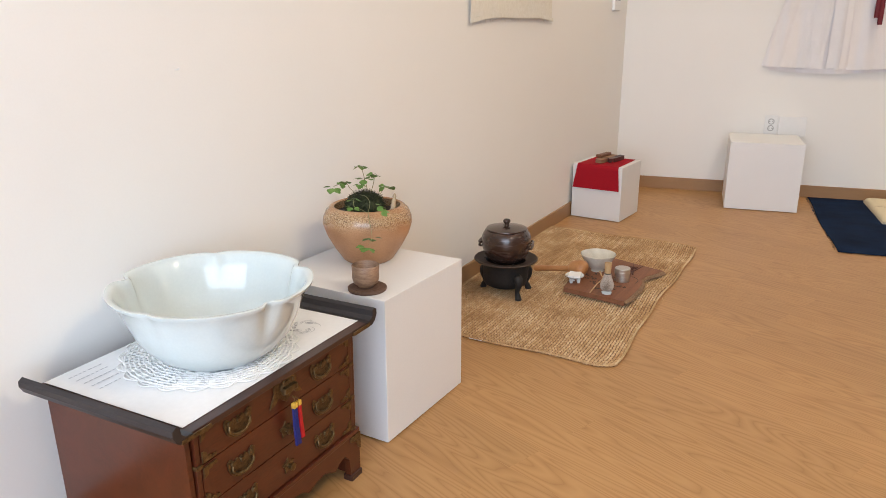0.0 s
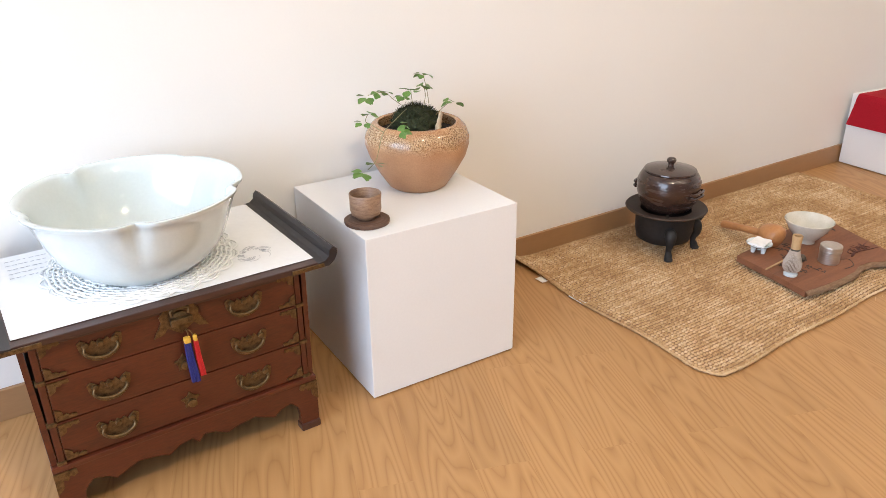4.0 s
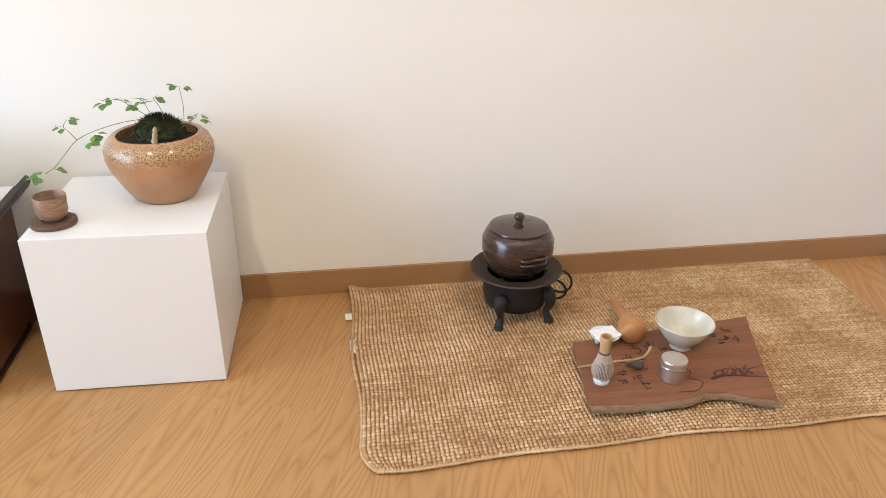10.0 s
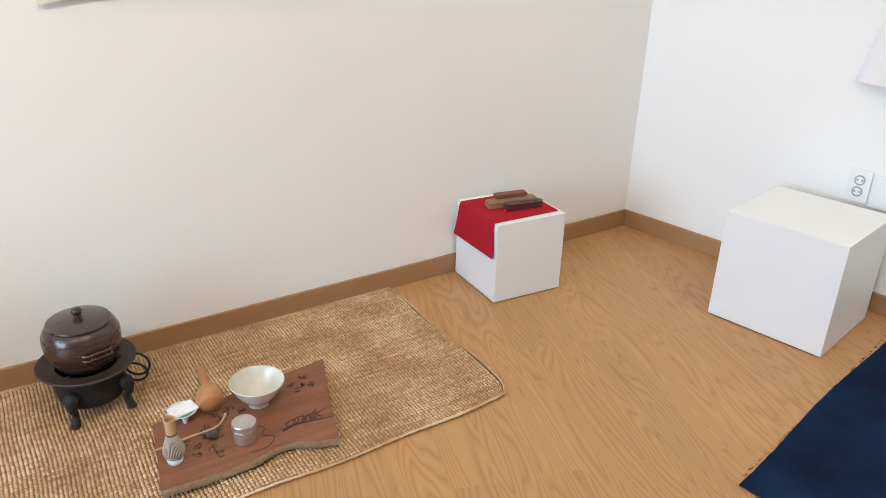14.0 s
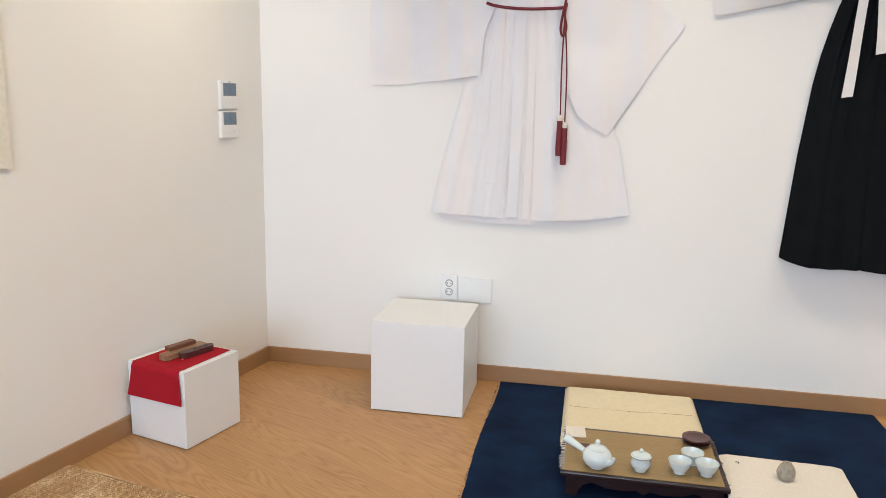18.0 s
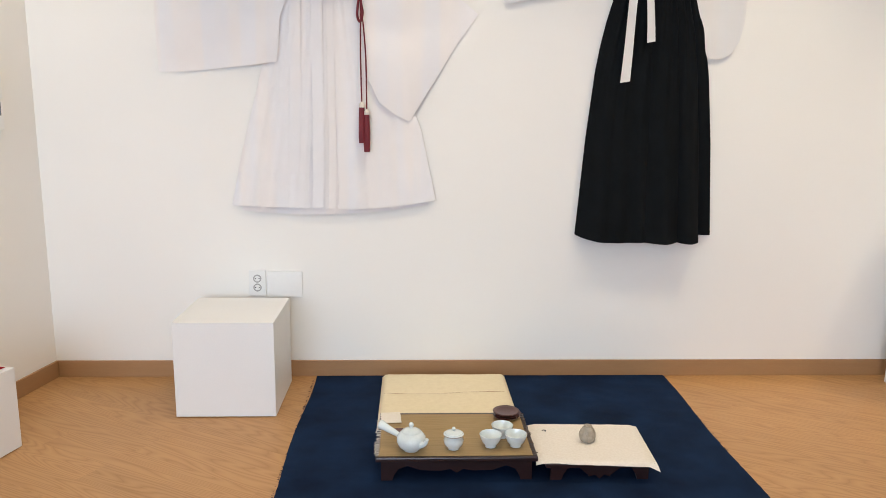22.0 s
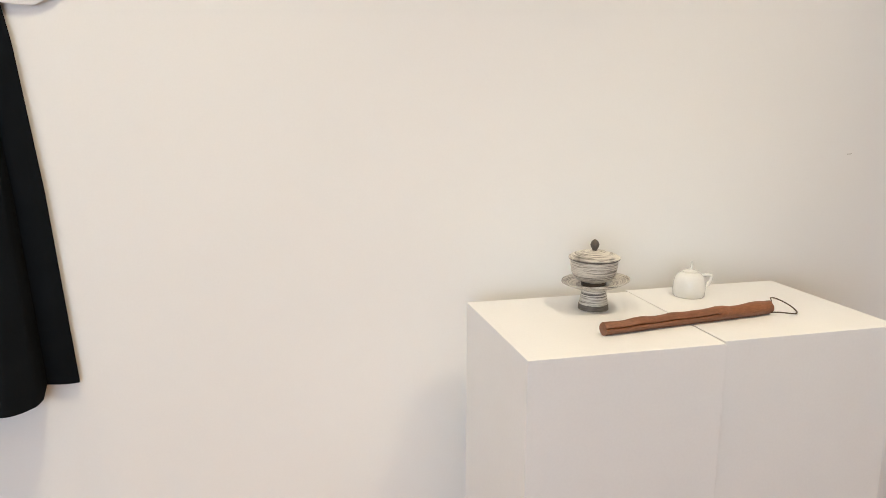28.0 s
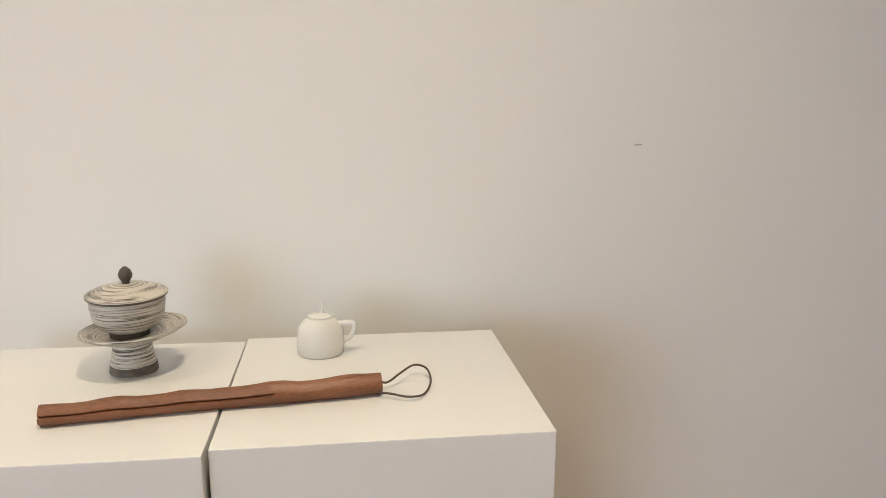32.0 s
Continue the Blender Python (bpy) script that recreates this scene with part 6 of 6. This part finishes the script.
teapot()
cj = thing("covered_jar", pose(1.757, -0.956, SZ), "small white lidded porcelain sauce jar on the tea table", "jar")
part("jar_body", lathe([(0.0, 0.0), (0.020, 0.0), (0.021, 0.005), (0.032, 0.018), (0.0345, 0.032), (0.030, 0.044), (0.0345, 0.052), (0.033, 0.054), (0.0, 0.050)], 36), TEA_WHITE, cj, smooth=True)
ld = part("lid", lathe([(0.0, 0.052), (0.030, 0.053), (0.029, 0.057), (0.014, 0.062), (0.0, 0.063)], 30), TEA_WHITE, cj, smooth=True)
part("rim_line", lathe([(0.0348, 0.0500), (0.0352, 0.0512), (0.0348, 0.0526), (0.0340, 0.0515)], 36), GREY_CLAY, cj, "thin brown rim line", smooth=True)
part("knob", lathe([(0.0, 0.061), (0.004, 0.061), (0.0035, 0.066), (0.007, 0.070), (0.004, 0.076), (0.0, 0.077)], 14), TEA_WHITE, ld, smooth=True)
cup_mesh = lathe([(0.0, 0.004), (0.016, 0.004), (0.017, 0.0), (0.0195, 0.0), (0.020, 0.007), (0.030, 0.018), (0.0365, 0.034), (0.0385, 0.044), (0.0372, 0.045), (0.034, 0.034), (0.026, 0.018), (0.010, 0.010), (0.0, 0.009)], 40)
cup0 = solo("teacup", cup_mesh, TEA_WHITE, pose(1.884, -0.942, SZ), True, label="small white porcelain teacup on the tea table", category="cup", group="white teacups")
for x, y, tl in ((1.932, -0.868, 40), (1.970, -0.940, 80)):
    copy_thing(cup0, pose(x, y, SZ, 0, 0, tl))
sa0 = solo("wooden_saucer", lathe([(0.0, 0.0), (0.030, 0.0), (0.046, 0.006), (0.050, 0.010), (0.048, 0.0115), (0.036, 0.0075), (0.0, 0.006)], 36), MAROON_WOOD, pose(1.968, -0.700, SZ), True, label="dark wooden saucer stacked with others", category="saucer", group="stacked wooden saucers")
copy_thing(sa0, pose(1.971, -0.698, SZ + 0.0078, 0, 0, 30))
copy_thing(sa0, pose(1.967, -0.701, SZ + 0.0156, 0, 0, 70))
solo("paper_coaster", sheet(6, 6, lambda u, v: (-0.036 + 0.072 * u, -0.046 + 0.092 * v, 0.0015 + 0.001 * noise.noise((u * 2, v * 2, 6))), thick=0.002), IVORY_CLOTH, pose(1.539, -0.706, SZ + 0.0012, 0, 0, 4), label="folded square white cloth coaster", category="coaster")


leaf = bmesh.new()
for q in range(13):
    f = q / 12
    w = 0.0165 * math.sin(math.pi * min(1.0, 0.04 + 0.96 * f)) ** 0.7 + 0.001
    for s in (-1, 0, 1):
        leaf.verts.new((-0.042 + 0.084 * f, s * w, 0.0035 + 0.0035 * abs(s) + 0.004 * (2 * f - 1) ** 2))
leaf.verts.ensure_lookup_table()
for q in range(12):
    for s in (0, 1):
        leaf.faces.new([leaf.verts[3 * q + s + k] for k in (0, 3, 4, 1)])
bmesh.ops.recalc_face_normals(leaf, faces=leaf.faces)
bmesh.ops.solidify(leaf, geom=leaf.faces[:], thickness=0.0028)
solo("wooden_lid_rest", leaf, MAROON_WOOD, pose(1.572, -0.833, SZ, 0, 0, 8), True, label="dark leaf-shaped wooden lid rest on the tea table", category="lid rest")


def white_cloth(u, v):
    x = 2.030 + 0.405 * u + 0.016 * v
    y = -1.018 - 0.022 * u + 0.305 * v + 0.008 * v * u
    edge = max(0.0, (0.06 - v) / 0.06)
    out = max(0.0, (u - 0.93) / 0.07)
    left_ = max(0.0, (0.065 - u) / 0.065)
    corner = edge * out
    z = NZ + 0.0675 + 0.002 * abs(noise.noise((u * 6, v * 5, 2))) - 0.010 * edge**1.5 * (0.3 + 0.7 * u) - 0.006 * out - 0.006 * left_ - 0.010 * corner
    return (x + 0.008 * corner, y, z)


wc = thing("white_table_cloth", Matrix(), "ivory cotton cloth spread over the small table", "cloth")
part("cloth", sheet(44, 34, white_cloth, thick=0.0018), IVORY_CLOTH, wc, smooth=True)
part("ink_mark", tube(curve([(2.090, -0.776, NZ + 0.0702), (2.098, -0.772, NZ + 0.0702), (2.104, -0.778, NZ + 0.0702), (2.099, -0.783, NZ + 0.0702)], 10), 0.0014, 5), INK, wc, "small dark ink mark")
vz = thing("stoneware_caddy", pose(2.236, -0.862, NZ + 0.0692) @ Matrix.Scale(0.9, 4), "small beige-grey stoneware tea jar with a button lid", "jar")
part("jar_body", lathe([(0.0, 0.0), (0.023, 0.0), (0.027, 0.003), (0.0335, 0.020), (0.0325, 0.034), (0.026, 0.050), (0.017, 0.061), (0.0, 0.062)], 11, wobble=0.03), GREY_CLAY, vz, "faceted jar body")
part("lid", lathe([(0.0, 0.061), (0.0165, 0.0615), (0.0155, 0.0655), (0.005, 0.067), (0.005, 0.069), (0.0, 0.070)], 20), GREY_CLAY, vz, smooth=True)

# ---- on the tall plinths ----
PZ = 0.822
SLIM = Matrix.Diagonal((0.928, 0.928, 1.0, 1.0))
cs_ = thing("stoneware_cup_stand", pose(4.053, -0.226, PZ) @ SLIM, "footed stoneware saucer stand with brushed white slip", "cup stand")
part("foot", lathe([(0.0, 0.0), (0.034, 0.0), (0.035, 0.003), (0.033, 0.018), (0.029, 0.038), (0.030, 0.048), (0.0, 0.050)], 44), SLIP, cs_, "grey brushed foot", smooth=True)
part("foot_base", lathe([(0.0345, 0.0015), (0.0356, 0.002), (0.0345, 0.013), (0.0335, 0.0135)], 44), STONE_BARE, cs_, "bare streaky clay band", smooth=True)
part("saucer", lathe([(0.0, 0.046), (0.030, 0.047), (0.052, 0.052), (0.072, 0.060), (0.079, 0.064), (0.0785, 0.0665), (0.066, 0.062), (0.046, 0.0565), (0.0, 0.054)], 60, m=pose(0.007, 0, 0, -1, -3.0, 0), wobble=0.008), SLIP, cs_, smooth=True)
lc = thing("lidded_cup", pose(4.051, -0.226, PZ + 0.0545) @ SLIM, "lidded stoneware cup with streaks of brushed white slip", "cup")
part("cup_foot", lathe([(0.0, 0.0), (0.029, 0.0), (0.029, 0.011), (0.0, 0.012)], 36), STONE_DARK, lc, "unglazed dark foot")
part("cup_body", lathe([(0.0, 0.008), (0.030, 0.009), (0.044, 0.016), (0.052, 0.030), (0.0545, 0.046), (0.0550, 0.058), (0.050, 0.058), (0.0, 0.05)], 52), SLIP, lc, smooth=True)
ll = part("lid", lathe([(0.0, 0.058), (0.054, 0.0585), (0.0590, 0.060), (0.0592, 0.0625), (0.050, 0.0675), (0.030, 0.073), (0.012, 0.0755), (0.0, 0.076)], 52, wobble=0.006), SLIP, lc, smooth=True)
# a dark ring painted in for the shadow line between lid and cup
part("rim_shadow_band", lathe([(0.0553, 0.0560), (0.0592, 0.0590), (0.0592, 0.0600), (0.0553, 0.0595)], 52), STONE_DARK, ll, "dark ring drawn as the lid shadow line")
part("knob", lathe([(0.0, 0.074), (0.0060, 0.0745), (0.0055, 0.078), (0.0095, 0.084), (0.0105, 0.089), (0.008, 0.095), (0.003, 0.0995), (0.0, 0.100)], 20), STONE_DARK, ll, "dark bud-shaped knob", smooth=True)

wp = thing("white_pot", pose(4.317, -0.176, PZ), "small white porcelain pot with a loop handle and pin lid", "pot")
part("pot_body", lathe([(0.0, 0.0), (0.0335, 0.0), (0.0358, 0.003), (0.0368, 0.018), (0.0358, 0.034), (0.0325, 0.0455), (0.0240, 0.0545), (0.017, 0.0575), (0.0, 0.057)], 44), CREAM_WHITE, wp, smooth=True)
wl = part("lid", lathe([(0.0, 0.0575), (0.0185, 0.0575), (0.0185, 0.0595), (0.010, 0.0625), (0.0, 0.0635)], 32), CREAM_WHITE, wp, smooth=True)
part("pin", tube(curve([(0.002, 0, 0.062), (0.0035, 0, 0.073), (0.002, 0, 0.082)], 8), [0.0035, 0.0032, 0.003, 0.0028, 0.0026, 0.0024, 0.0022, 0.002, 0.0016], 10), CREAM_WHITE, wl, smooth=True)
part("handle", tube(curve([(0.026, -0.004, 0.047), (0.044, -0.006, 0.049), (0.052, -0.007, 0.044), (0.047, -0.006, 0.028), (0.033, -0.004, 0.018)], 18), 0.0042, 9), CREAM_WHITE, wp, "loop handle", smooth=True)

st = thing("wooden_rattle_stick", Matrix(), "split reddish-brown wooden stick with a leather wrist loop", "stick")
s0, s1 = Vector((3.991, -0.401, PZ + 0.0140)), Vector((4.402, -0.349, PZ + 0.0150))
dirn = (s1 - s0).normalized()
bm = bmesh.new()
prof_r = [0.0132 + 0.55 * (q - 0.0150) for q in [0.0145, 0.0145, 0.0135, 0.014, 0.0162, 0.0165, 0.0145, 0.0140, 0.0145, 0.0162, 0.0155, 0.0145, 0.0150, 0.0150, 0.0160, 0.0180, 0.0175, 0.0150, 0.0150, 0.0155, 0.0175, 0.0180, 0.0165, 0.0160]]
N = 72
side_, rings = Vector((0, 0, 1)), []
flat = dirn.cross(side_).normalized()
for k in range(N + 1):
    f = k / N
    q = f * (len(prof_r) - 1)
    i = min(int(q), len(prof_r) - 2)
    r = prof_r[i] + (prof_r[i + 1] - prof_r[i]) * (q - i)
    c = s0.lerp(s1, f) + side_ * (r - 0.0140) + flat * 0.0012 * math.sin(9 * f + 1)
    rings.append([])
    for s in range(56):
        a = 2 * math.pi * s / 56
        rr = r * (1 + 0.05 * math.cos(4 * a) + 0.03 * noise.noise((f * 14, math.cos(a) * 2, math.sin(a) * 2)))
        # the saw slit runs from the free end to two thirds
        if s == 2 and f < 0.66:
            rr *= 0.68
        rings[-1].append(bm.verts.new(c + rr * (math.cos(a) * flat + math.sin(a) * side_)))
for p, q in zip(rings, rings[1:]):
    for s in range(56):
        bm.faces.new((p[s], p[(s + 1) % 56], q[(s + 1) % 56], q[s]))
bm.faces.new(rings[0][::-1])
bm.faces.new(rings[-1])
part("rod", bm, STICK_WOOD, st)
lpz = PZ + 0.004
part("wrist_loop", tube(curve([s1 + Vector((-0.010, 0.010, 0.004)), s1 + Vector((0.008, 0.016, -0.006)), (4.430, -0.318, lpz + 0.012), (4.452, -0.288, lpz + 0.012), (4.469, -0.294, lpz + 0.008), (4.471, -0.330, lpz + 0.003), (4.458, -0.366, lpz), (4.436, -0.377, lpz + 0.002), (4.415, -0.370, lpz + 0.004), s1 + Vector((-0.004, -0.012, -0.008))], 44), 0.0015, 7), LEATHER, st, "thin dark leather loop", smooth=True)
